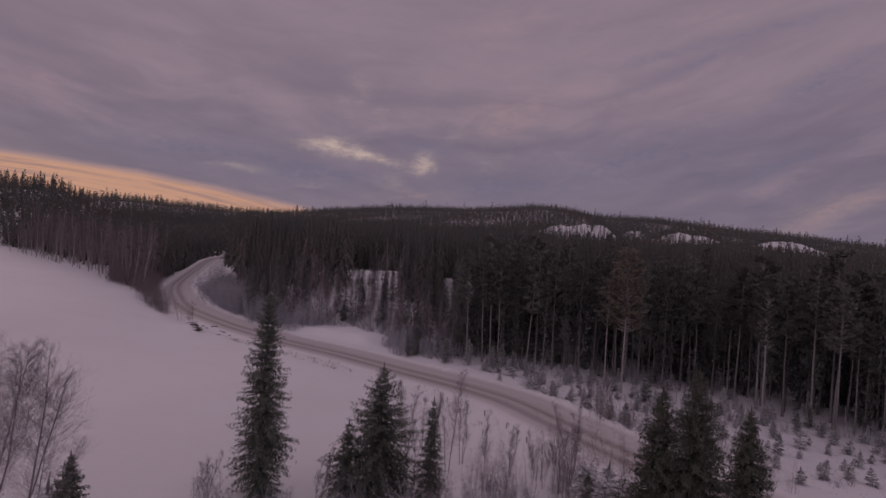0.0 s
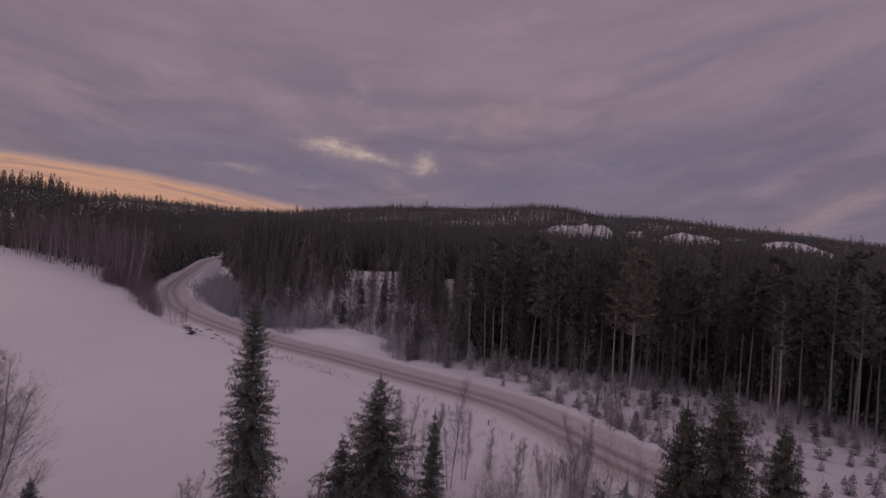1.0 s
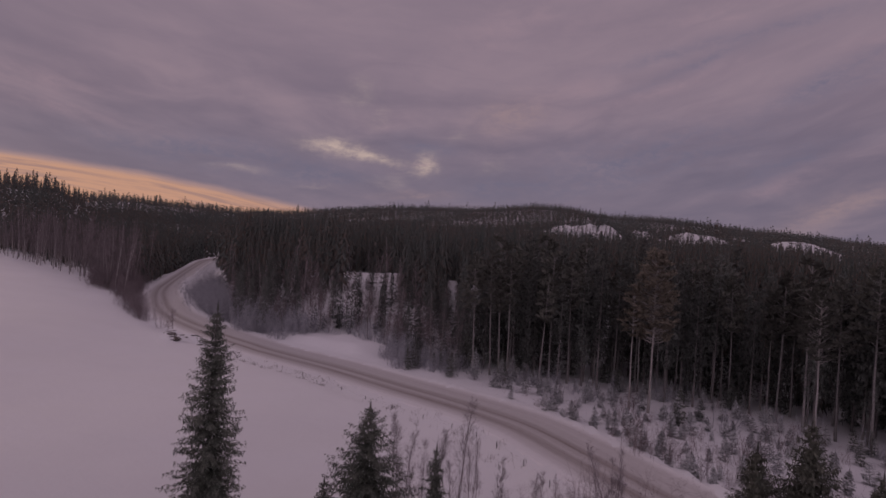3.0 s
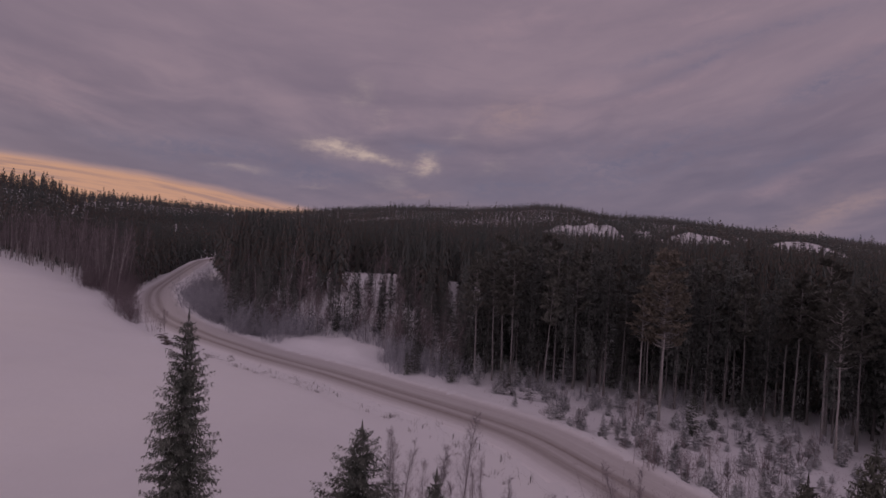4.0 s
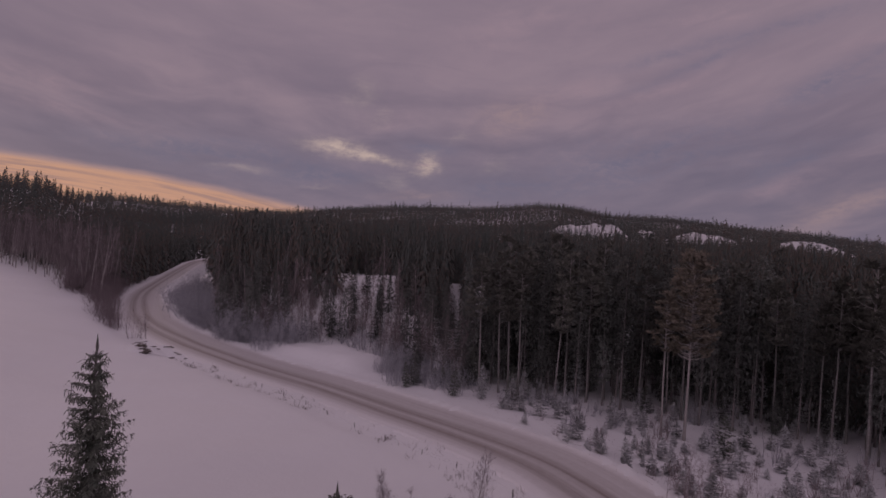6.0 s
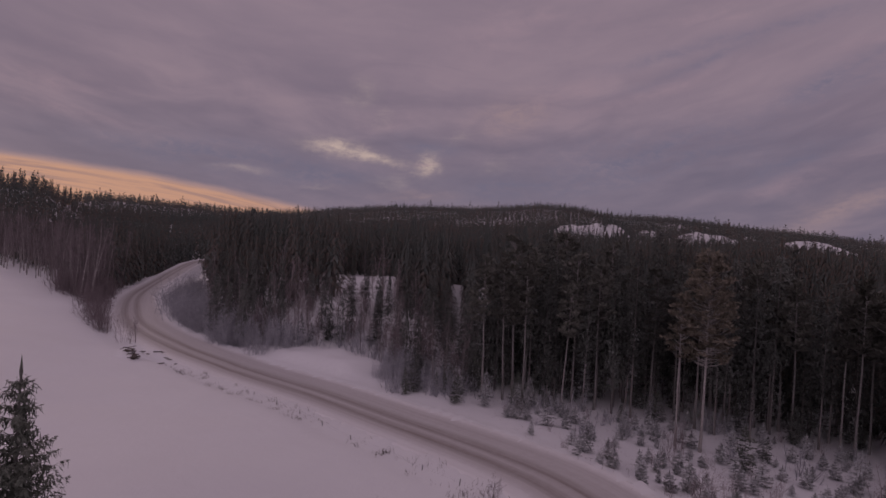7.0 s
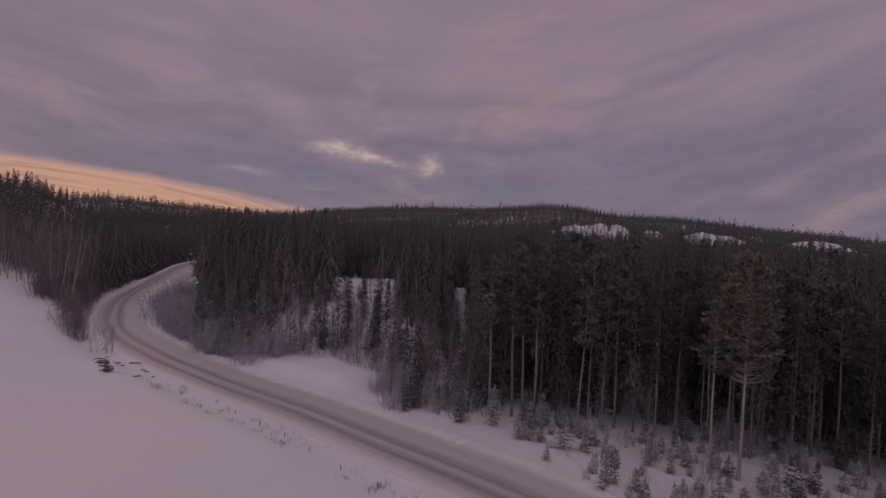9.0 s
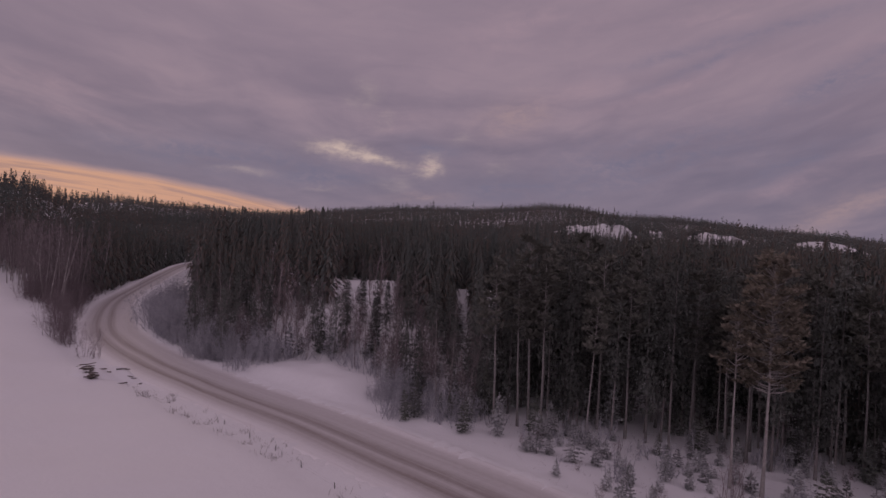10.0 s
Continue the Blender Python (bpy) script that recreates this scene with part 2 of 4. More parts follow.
def road_material():
    """Packed snow with sanded wheel tracks; the map's first axis runs across the road."""
    m = bpy.data.materials.new("packed_road_snow")
    m.use_nodes = True
    w = Nodes(m.node_tree)
    bsdf = m.node_tree.nodes["Principled BSDF"]
    uv = w.add("ShaderNodeTexCoord").outputs["UV"]
    sep = w.add("ShaderNodeSeparateXYZ")
    w.put(sep.inputs[0], uv)
    u, v = sep.outputs[0], sep.outputs[1]
    wander = w.noise(w.xyz(0.0, w.math("MULTIPLY", v, 0.05)), 1.0, 3)
    uu = w.math("ADD", u, w.math("MULTIPLY", w.math("SUBTRACT", wander, 0.5), 0.9))
    streak = w.noise(w.xyz(w.math("MULTIPLY", uu, 2.2), w.math("MULTIPLY", v, 0.045)), 1.0, 5, 0.65)
    grain = w.noise(w.xyz(u, v), 1.6, 6, 0.65)
    tracks = None
    for centre, width in ((-1.75, 0.75), (0.45, 0.80)):
        d = w.math("DIVIDE", w.math("SUBTRACT", uu, centre), width)
        g = w.math("EXPONENT", w.math("MULTIPLY", w.math("MULTIPLY", d, d), -1.0))
        tracks = g if tracks is None else w.math("MAXIMUM", tracks, g)
    body = w.math("SUBTRACT", 1.0, w.ramp(w.math("ADD", w.math("ABSOLUTE", w.math("SUBTRACT", uu, 0.45)), w.math("MULTIPLY", w.math("SUBTRACT", grain, 0.5), 1.6)), 3.3, 5.3))
    dirt = w.math("ADD", w.math("MULTIPLY", body, 0.46), w.math("MULTIPLY", tracks, 0.38))
    dirt = w.math("MULTIPLY", dirt, w.math("ADD", w.math("MULTIPLY", streak, 0.9), 0.5))
    dirt = w.math("ADD", dirt, w.math("MULTIPLY", w.math("SUBTRACT", grain, 0.5), 0.22), clamp=True)
    col = w.mix(dirt, (0.78, 0.77, 0.785), (0.21, 0.17, 0.155))
    w.put(bsdf.inputs["Base Color"], col)
    bsdf.inputs["Roughness"].default_value = 0.65
    b = w.add("ShaderNodeBump")
    b.inputs["Strength"].default_value = 0.5
    b.inputs["Distance"].default_value = 0.08
    w.put(b.inputs["Height"], w.math("ADD", streak, w.math("MULTIPLY", grain, 0.5)))
    w.tree.links.new(b.outputs[0], bsdf.inputs["Normal"])
    return m


def stand_material():
    """Distant conifers: green spruce stands with patches of browner pine and birch."""
    m = bpy.data.materials.new("hill_forest_needles")
    m.use_nodes = True
    w = Nodes(m.node_tree)
    bsdf = m.node_tree.nodes["Principled BSDF"]
    tc = w.add("ShaderNodeTexCoord").outputs["Object"]
    patch = w.ramp(w.noise(tc, 0.022, 4, 0.6), 0.34, 0.56)
    grain = w.noise(tc, 0.6, 4, 0.6)
    r = w.add("ShaderNodeNewGeometry").outputs["Random Per Island"]
    green = w.mix(grain, (0.085, 0.101, 0.094), (0.134, 0.151, 0.143))
    brown = w.mix(grain, (0.120, 0.101, 0.088), (0.182, 0.148, 0.130))
    col = w.mix(w.math("MULTIPLY", patch, w.ramp(w.math("FRACT", w.math("MULTIPLY", r, 7.31)), 0.2, 0.8)), green, brown)
    hsv = w.add("ShaderNodeHueSaturation")
    w.put(hsv.inputs["Value"], w.math("ADD", w.math("MULTIPLY", r, 0.3), 0.87))
    w.put(hsv.inputs["Color"], col)
    w.put(bsdf.inputs["Base Color"], hsv.outputs[0])
    bsdf.inputs["Roughness"].default_value = 1.0
    bsdf.inputs["Specular IOR Level"].default_value = 0.1
    return m


SNOW = snow_material("field_snow")
ROAD = road_material()
NEEDLES = material("spruce_needles", (0.094, 0.103, 0.094), (0.142, 0.150, 0.139), 2.5, per_object=0.4, island=0.12)
NEEDLES_NEAR = material("frosted_spruce_needles", (0.072, 0.086, 0.070), (0.168, 0.175, 0.150), 1.7, per_object=0.1, island=0.4)
CLUMP_NEEDLES = material("dark_spruce_needles", (0.066, 0.073, 0.058), (0.130, 0.131, 0.106), 1.7, per_object=0.1, island=0.35)
NEEDLES_FAR = stand_material()
PINE_NEEDLES = material("pine_needles", (0.098, 0.102, 0.088), (0.160, 0.158, 0.138), 1.2, per_object=0.3, island=0.25)
PALE_BARK = material("pale_pine_bark", (0.27, 0.25, 0.24), (0.44, 0.415, 0.405), 5.0, bump=0.6, bump_scale=12)
LONE_NEEDLES = material("brown_pine_needles", (0.142, 0.130, 0.104), (0.230, 0.198, 0.158), 1.2, island=0.25)
FROST_NEEDLES = material("snow_dusted_needles", (0.20, 0.21, 0.20), (0.58, 0.585, 0.61), 3.5, per_object=0.3, island=0.5)
BARK = material("spruce_bark", (0.13, 0.12, 0.12), (0.25, 0.23, 0.225), 7.0, bump=0.5, per_object=0.35)
PINE_BARK = material("pine_bark", (0.18, 0.17, 0.165), (0.31, 0.295, 0.29), 5.0, bump=0.6, bump_scale=12, per_object=0.25)
BIRCH_BARK = material("birch_bark", (0.20, 0.18, 0.18), (0.46, 0.43, 0.42), 3.0, bump=0.2, per_object=0.25)
YOUNG_BARK = material("young_birch_bark", (0.14, 0.12, 0.12), (0.28, 0.25, 0.25), 3.0, bump=0.2, per_object=0.25)
TWIGS = material("bare_twigs", (0.140, 0.118, 0.122), (0.250, 0.212, 0.220), 1.5, per_object=0.3)
BRUSH_TWIGS = material("purple_brown_twigs", (0.185, 0.150, 0.158), (0.310, 0.260, 0.274), 1.2, per_object=0.3)
LILAC_TWIGS = material("grey_lilac_twigs", (0.190, 0.168, 0.180), (0.330, 0.300, 0.318), 1.2, per_object=0.3)
FROST_TWIGS = material("frosted_twigs", (0.29, 0.29, 0.32), (0.50, 0.50, 0.54), 1.2, per_object=0.3)
DRY_GRASS = material("dry_grass", (0.06, 0.05, 0.042), (0.14, 0.12, 0.10), 3.0, island=0.4)
POST_WOOD = material("weathered_post_wood", (0.05, 0.045, 0.042), (0.11, 0.10, 0.095), 8.0, bump=0.4, per_object=0.3)
WIRE = material("fence_wire", (0.10, 0.10, 0.10), (0.18, 0.17, 0.17), 4.0, rough=0.5)
LOG_END = material("log_wood", (0.07, 0.06, 0.055), (0.17, 0.145, 0.13), 5.0, bump=0.4, per_object=0.4)

# ---- the lie of the land ----
ROAD_LINE = [(44, -70), (41, -20), (34, 14), (29.5, 30), (24.4, 40), (18.4, 51.7), (14.6, 61), (10.7, 69.6), (6.2, 75.0), (1.2, 79.6), (-5.2, 85.2), (-12, 91.2),
             (-21, 98), (-32, 106.3), (-45, 115.2), (-57.7, 127), (-67.5, 141.4), (-76, 159), (-86, 190), (-95.5, 222), (-99, 240), (-97, 262), (-86, 285)]


def step(x, lo, hi):
    t = np.clip((np.asarray(x, float) - lo) / (hi - lo), 0, 1)
    return t * t * (3 - 2 * t)


def road_points(gap=1.5):
    """The road's centre line as an even chain of points."""
    p = [Vector(q) for q in ROAD_LINE]
    p = [2 * p[0] - p[1]] + p + [2 * p[-1] - p[-2]]
    chain = []
    for a, b, c, d in zip(p, p[1:], p[2:], p[3:]):
        n = max(2, int((c - b).length / 0.4))
        for i in range(n):
            t = i / n
            chain.append(0.5 * (2 * b + (c - a) * t + (2 * a - 5 * b + 4 * c - d) * t * t + (3 * b - a - 3 * c + d) * t ** 3))
    even, left = [chain[0]], 0.0
    for a, b in zip(chain, chain[1:]):
        left += (b - a).length
        if left >= gap:
            even.append(b)
            left = 0.0
    return np.array([(v.x, v.y) for v in even])


CENTRE = road_points()


def road_width(y):
    """The road is narrower where it climbs into the woods."""
    return 1 - 0.38 * step(y, 128, 178)


def lie(x, y):
    """The general fall of the land, away from the viewer and to the east."""
    return -0.0612 * np.clip(y, -100, 420) - 0.0384 * np.clip(x, -420, 420)


def road_z(x, y):
    return 5.3 + 0.1024 * np.maximum(0, y - 105) - 0.02 * np.maximum(0, 40 - y) + lie(x, y)


def to_road(x, y):
    """Distance to the road's middle, and the road's height there; far points get a large distance."""
    x, y = np.asarray(x, float).ravel(), np.asarray(y, float).ravel()
    dist, z = np.full(x.shape, 1e3), np.zeros(x.shape)
    near = np.where((x > -140) & (x < 75) & (y > -110) & (y < 330))[0]
    for part_of in np.array_split(near, max(1, len(near) // 4000)):
        if len(part_of):
            d2 = (x[part_of, None] - CENTRE[None, :, 0]) ** 2 + (y[part_of, None] - CENTRE[None, :, 1]) ** 2
            k = d2.argmin(1)
            dist[part_of] = np.sqrt(d2[np.arange(len(k)), k]) / road_width(CENTRE[k, 1])
            z[part_of] = road_z(CENTRE[k, 0], CENTRE[k, 1])
    return dist, z


WAVE_SETS = {}


def waves(x, y, size, seed):
    """Smooth unevenness, about -1 to 1."""
    if (size, seed) not in WAVE_SETS:
        r = random.Random(seed * 1000 + size)
        rows = [(r.uniform(0, 6.283), r.uniform(0.6, 1.8) * 6.283 / size, r.uniform(0, 6.283)) for _ in range(7)]
        WAVE_SETS[(size, seed)] = [(math.cos(a) * k, math.sin(a) * k, ph) for a, k, ph in rows]
    total = 0
    for kx, ky, ph in WAVE_SETS[(size, seed)]:
        total = total + np.sin(x * kx + y * ky + ph)
    return total / 4.0


SKYLINE_AZ = [-50, -40, -37.5, -35, -34, -30, -25, -20, -15, -11.5, -5.7, 3.2, 6.2, 9.1, 12.5, 15.4, 18, 21.3, 24.3, 27.7, 32, 36.2, 39, 52]
SKYLINE_UP = [3.6, 3.85, 4.1, 3.9, 3.15, 3.13, 2.92, 2.68, 2.95, 3.4, 4.05, 4.35, 4.65, 5.05, 4.85, 4.25, 4.15, 4.13, 3.8, 3.4, 3.02, 2.5, 2.2, 1.5]


def ridge(az):
    """Distance and ground height of the skyline ridge in a direction, degrees from the walk's heading."""
    far = 430 + 270 * step(az, -34.5, -32.5) + 200 * step(az, -17, -12)
    return far, 20 + np.tan(np.radians(np.interp(az, SKYLINE_AZ, SKYLINE_UP))) * (far - 17) - 9


KNOLLS = [(14.0, 560, 3.5, 15, 22.0), (19.4, 630, 1.0, 26, 10.5), (24.6, 580, 3.1, 28, 14.5), (32.3, 600, 3.1, 30, 17.0)]


def height(x, y):
    shape = np.shape(x)
    x, y = np.asarray(x, float).ravel(), np.asarray(y, float).ravel()
    r, az = np.hypot(x, y), np.degrees(np.arctan2(x, y))
    # valley floor, rising to the west
    z = 2.0 + 0.036 * np.clip(y, -200, 400) + 7.0 * (1 - np.exp(-np.maximum(0, np.logaddexp(0, (-x - 50) / 6) * 6) / 50)) * step(y, -300, 100)
    # wooded slope beyond the road
    line = np.interp(x, [-140, -95, -68, -40, 0, 30, 60, 160], [300, 240, 155, 124, 110, 104, 92, 70])
    d = np.maximum(0, y - line)
    z = z + 0.30 * np.minimum(d, 40) * step(d, 0, 14)
    z = z + 0.35 * waves(x, y, 45, 3) * step(d, 0, 30) * 3 + 0.12 * waves(x, y, 16, 5) + 0.25 * waves(x, y, 60, 8)
    # ploughed-up bank of snow beside the bend
    ux, uy = (x + 22.5) * 0.80 - (y - 112.5) * 0.60, (x + 22.5) * 0.60 + (y - 112.5) * 0.80
    bank = step(ux, -20, -8) * (1 - step(ux, 9.5, 15.0)) * step(uy, -7.5, -1.5) * (1 - step(uy, 5, 11))
    z = z + (7.25 + 0.035 * ux + 0.16 * waves(x, y, 8, 21) + 0.13 * np.abs(waves(x, y, 4, 22)) - z) * bank
    z = z + 0.75 * np.exp(-((x + 17.4) / 2.4) ** 2 - ((y - 117.4) / 2.4) ** 2)
    z = z + lie(x, y)
    # hills up to the skyline
    far, top = ridge(az)
    foot = 150 + 95 * (1 - step(az, -27, -15))
    base = 17 + lie(x / np.maximum(r, 1) * foot, y / np.maximum(r, 1) * foot)
    up = base + (top - base) * np.clip((r - foot) / (far - foot), 0, 1) ** 1.7 - 0.10 * np.maximum(0, r - far)
    up = np.maximum(up, -20) + 3.0 * waves(x, y, 190, 11) * step(r, 180, 350) * (1 - step(r, far * 0.8, far))
    ahead = step(y, 20, 140)
    for a0, r0, wa, wr, h in KNOLLS:
        up = up + h * np.exp(-np.abs((az - a0) / wa) ** 3.4 - ((r - r0) / wr) ** 2) * (0.93 + 0.10 * waves(x, y, 14, 67))
    into = np.clip((r - foot) / 100, 0, 1)
    into = into * into * (3 - 2 * into) * ahead
    z = z * (1 - into) + up * into
    # the road, cut into the ground with a ditch and thrown-up edges
    dist, zr = to_road(x, y)
    flat = 1 - step(dist, 5.9, 9.8)
    z = z * (1 - flat) + (zr - 0.10) * flat
    z = z + 0.42 * np.exp(-((dist - 6.1) / 0.8) ** 2) * (1 + 0.6 * waves(x, y, 6, 31))
    z = z - 0.25 * np.exp(-((dist - 8.0) / 1.2) ** 2)
    z = z + 0.05 * waves(x, y, 3.2, 41) * (dist > 4) * (r < 260)
    return z.reshape(shape)


def mesh_from(name, verts, faces, smooth=False):
    me = bpy.data.meshes.new(name)
    me.from_pydata([tuple(v) for v in verts], [], faces)
    if smooth:
        me.polygons.foreach_set("use_smooth", [True] * len(me.polygons))
    me.update()
    return me


def grid_mesh(name, X, Y, Z):
    ny, nx = X.shape
    me = bpy.data.meshes.new(name)
    co = np.stack([X, Y, Z], -1).reshape(-1, 3)
    k = np.arange(nx * ny).reshape(ny, nx)
    quads = np.stack([k[:-1, :-1], k[:-1, 1:], k[1:, 1:], k[1:, :-1]], -1).reshape(-1, 4)
    fill_mesh(me, co, quads, True)
    return me


def fill_mesh(me, co, polys, smooth=False):
    """Fills a mesh from arrays: places, and polygons that all have the same number of corners."""
    n, c = polys.shape
    me.vertices.add(len(co))
    me.vertices.foreach_set("co", np.ascontiguousarray(co, dtype=np.float32).ravel())
    me.loops.add(n * c)
    me.loops.foreach_set("vertex_index", np.ascontiguousarray(polys, dtype=np.int32).ravel())
    me.polygons.add(n)
    me.polygons.foreach_set("loop_start", np.arange(0, n * c, c, dtype=np.int32))
    me.polygons.foreach_set("use_smooth", np.full(n, smooth))
    me.update(calc_edges=True)
    return me


def part(name, me, mat, parent=None, label=""):
    """Links a mesh as one object under a thing."""
    if mat and not me.materials:
        me.materials.append(mat)
    ob = new(name, me)
    if parent:
        ob.parent = parent
    return tagged(ob, label)


def spaced(lo, hi, fine_lo, fine_hi, gap, grow):
    out = list(np.arange(fine_lo, fine_hi + gap / 2, gap))
    s = gap
    while out[-1] < hi:
        s = min(s * grow, 160)
        out.append(out[-1] + s)
    s = gap
    while out[0] > lo:
        s = min(s * grow, 160)
        out.insert(0, out[0] - s)
    return np.array(out)


gx, gy = np.meshgrid(spaced(-3200, 3200, -110, 60, 1.25, 1.07), spaced(-1500, 4200, 45, 150, 1.25, 1.055))
ground = part("ground", grid_mesh("ground", gx, gy, height(gx, gy)), SNOW)
tagged(ground, "smooth snow-covered field and wooded hills under fresh snow", "ground", kind="structure")


def build_road():
    c = CENTRE
    t = np.gradient(c, axis=0)
    t /= np.linalg.norm(t, axis=1)[:, None]
    nrm = np.stack([t[:, 1], -t[:, 0]], 1)
    u = np.linspace(-6.2, 6.2, 41)
    rut = -0.05 * sum(np.exp(-((u - k) / 0.3) ** 2) for k in (-1.75, 0.45))
    wide = road_width(c[:, 1])[:, None]
    X = c[:, 0:1] + nrm[:, 0:1] * u * wide
    Y = c[:, 1:2] + nrm[:, 1:2] * u * wide
    lip = 0.12 * np.exp(-((np.abs(u) - 5.4) / 0.6) ** 2) - 0.7 * step(np.abs(u), 5.6, 6.2)
    Z = road_z(c[:, 0], c[:, 1])[:, None] + rut + 0.04 * (1 - (u / 5) ** 2) + lip * (1 + 0.25 * waves(X, Y, 5, 51))
    Z = Z + 0.015 * waves(X, Y, 2.5, 52)
    me = grid_mesh("road", X, Y, Z)
    uv = me.uv_layers.new(name="UVMap")
    V = np.repeat(np.arange(len(c))[:, None] * 1.5, len(u), 1)
    flat = np.stack([np.repeat(u[None], len(c), 0), V], -1).reshape(-1, 2)
    idx = np.zeros(len(me.loops), dtype=np.int32)
    me.loops.foreach_get("vertex_index", idx)
    uv.data.foreach_set("uv", flat[idx].astype(np.float32).ravel())
    return tagged(part("road", me, ROAD), "winding country road of packed, sanded snow with wheel tracks", "road", kind="structure")


build_road()

# ---- builders of trees ----


class Heap:
    """Collects corners and faces of one mesh."""

    def __init__(self):
        self.v, self.f = [], []

    def tube(self, points, radii, sides=5, close=True):
        base = len(self.v)
        n = len(points)
        for i, (p, r) in enumerate(zip(points, radii)):
            d = (points[min(i + 1, n - 1)] - points[max(i - 1, 0)]).normalized()
            a = d.orthogonal().normalized()
            b = d.cross(a)
            for k in range(sides):
                w = 6.2832 * k / sides
                self.v.append(p + (a * math.cos(w) + b * math.sin(w)) * r)
        for i in range(n - 1):
            for k in range(sides):
                o, q = base + i * sides + k, base + i * sides + (k + 1) % sides
                self.f.append((o, q, q + sides, o + sides))
        if close:
            self.f.append(tuple(base + (n - 1) * sides + k for k in range(sides)))

    def twig(self, a, b, r):
        """A thin three-sided spike from a to b."""
        d = (b - a)
        if d.length < 1e-5:
            return
        u = d.orthogonal().normalized() * r
        w = d.normalized().cross(u)
        base = len(self.v)
        self.v += [a + u, a - 0.5 * u + 0.87 * w, a - 0.5 * u - 0.87 * w, b]
        self.f += [(base, base + 1, base + 3), (base + 1, base + 2, base + 3), (base + 2, base, base + 3)]

    def spray(self, a, b, side, width):
        """A folded, leaf-shaped tuft of needles from a to b."""
        m = a.lerp(b, 0.45)
        base = len(self.v)
        lift = Vector((0, 0, 0.25 * width))
        self.v += [a, m + side * width - lift, b, m - side * width - lift]
        self.f += [(base, base + 1, base + 2), (base, base + 2, base + 3)]

    def mesh(self, name, smooth=False):
        return mesh_from(name, self.v, self.f, smooth)


def rnd_dir(R):
    v = Vector((R.gauss(0, 1), R.gauss(0, 1), R.gauss(0, 1)))
    return v.normalized()


def trunk_mesh(name, R, h, r, bend=0.01, sides=7, top=0.12):
    hp = Heap()
    pts, rad = [], []
    ox = oy = 0
    for i in range(9):
        t = i / 8
        ox += R.gauss(0, bend) * h / 8
        oy += R.gauss(0, bend) * h / 8
        pts.append(Vector((ox, oy, h * t - 0.3 * (i == 0))))
        rad.append(r * ((1.35 if i == 0 else 1) * (1 - t) + top * t))
    hp.tube(pts, rad, sides)
    return hp, pts


def along(pts, h, z):
    t = max(0, min(0.9999, z / h)) * (len(pts) - 1)
    i = int(t)
    return pts[i].lerp(pts[i + 1], t - i)


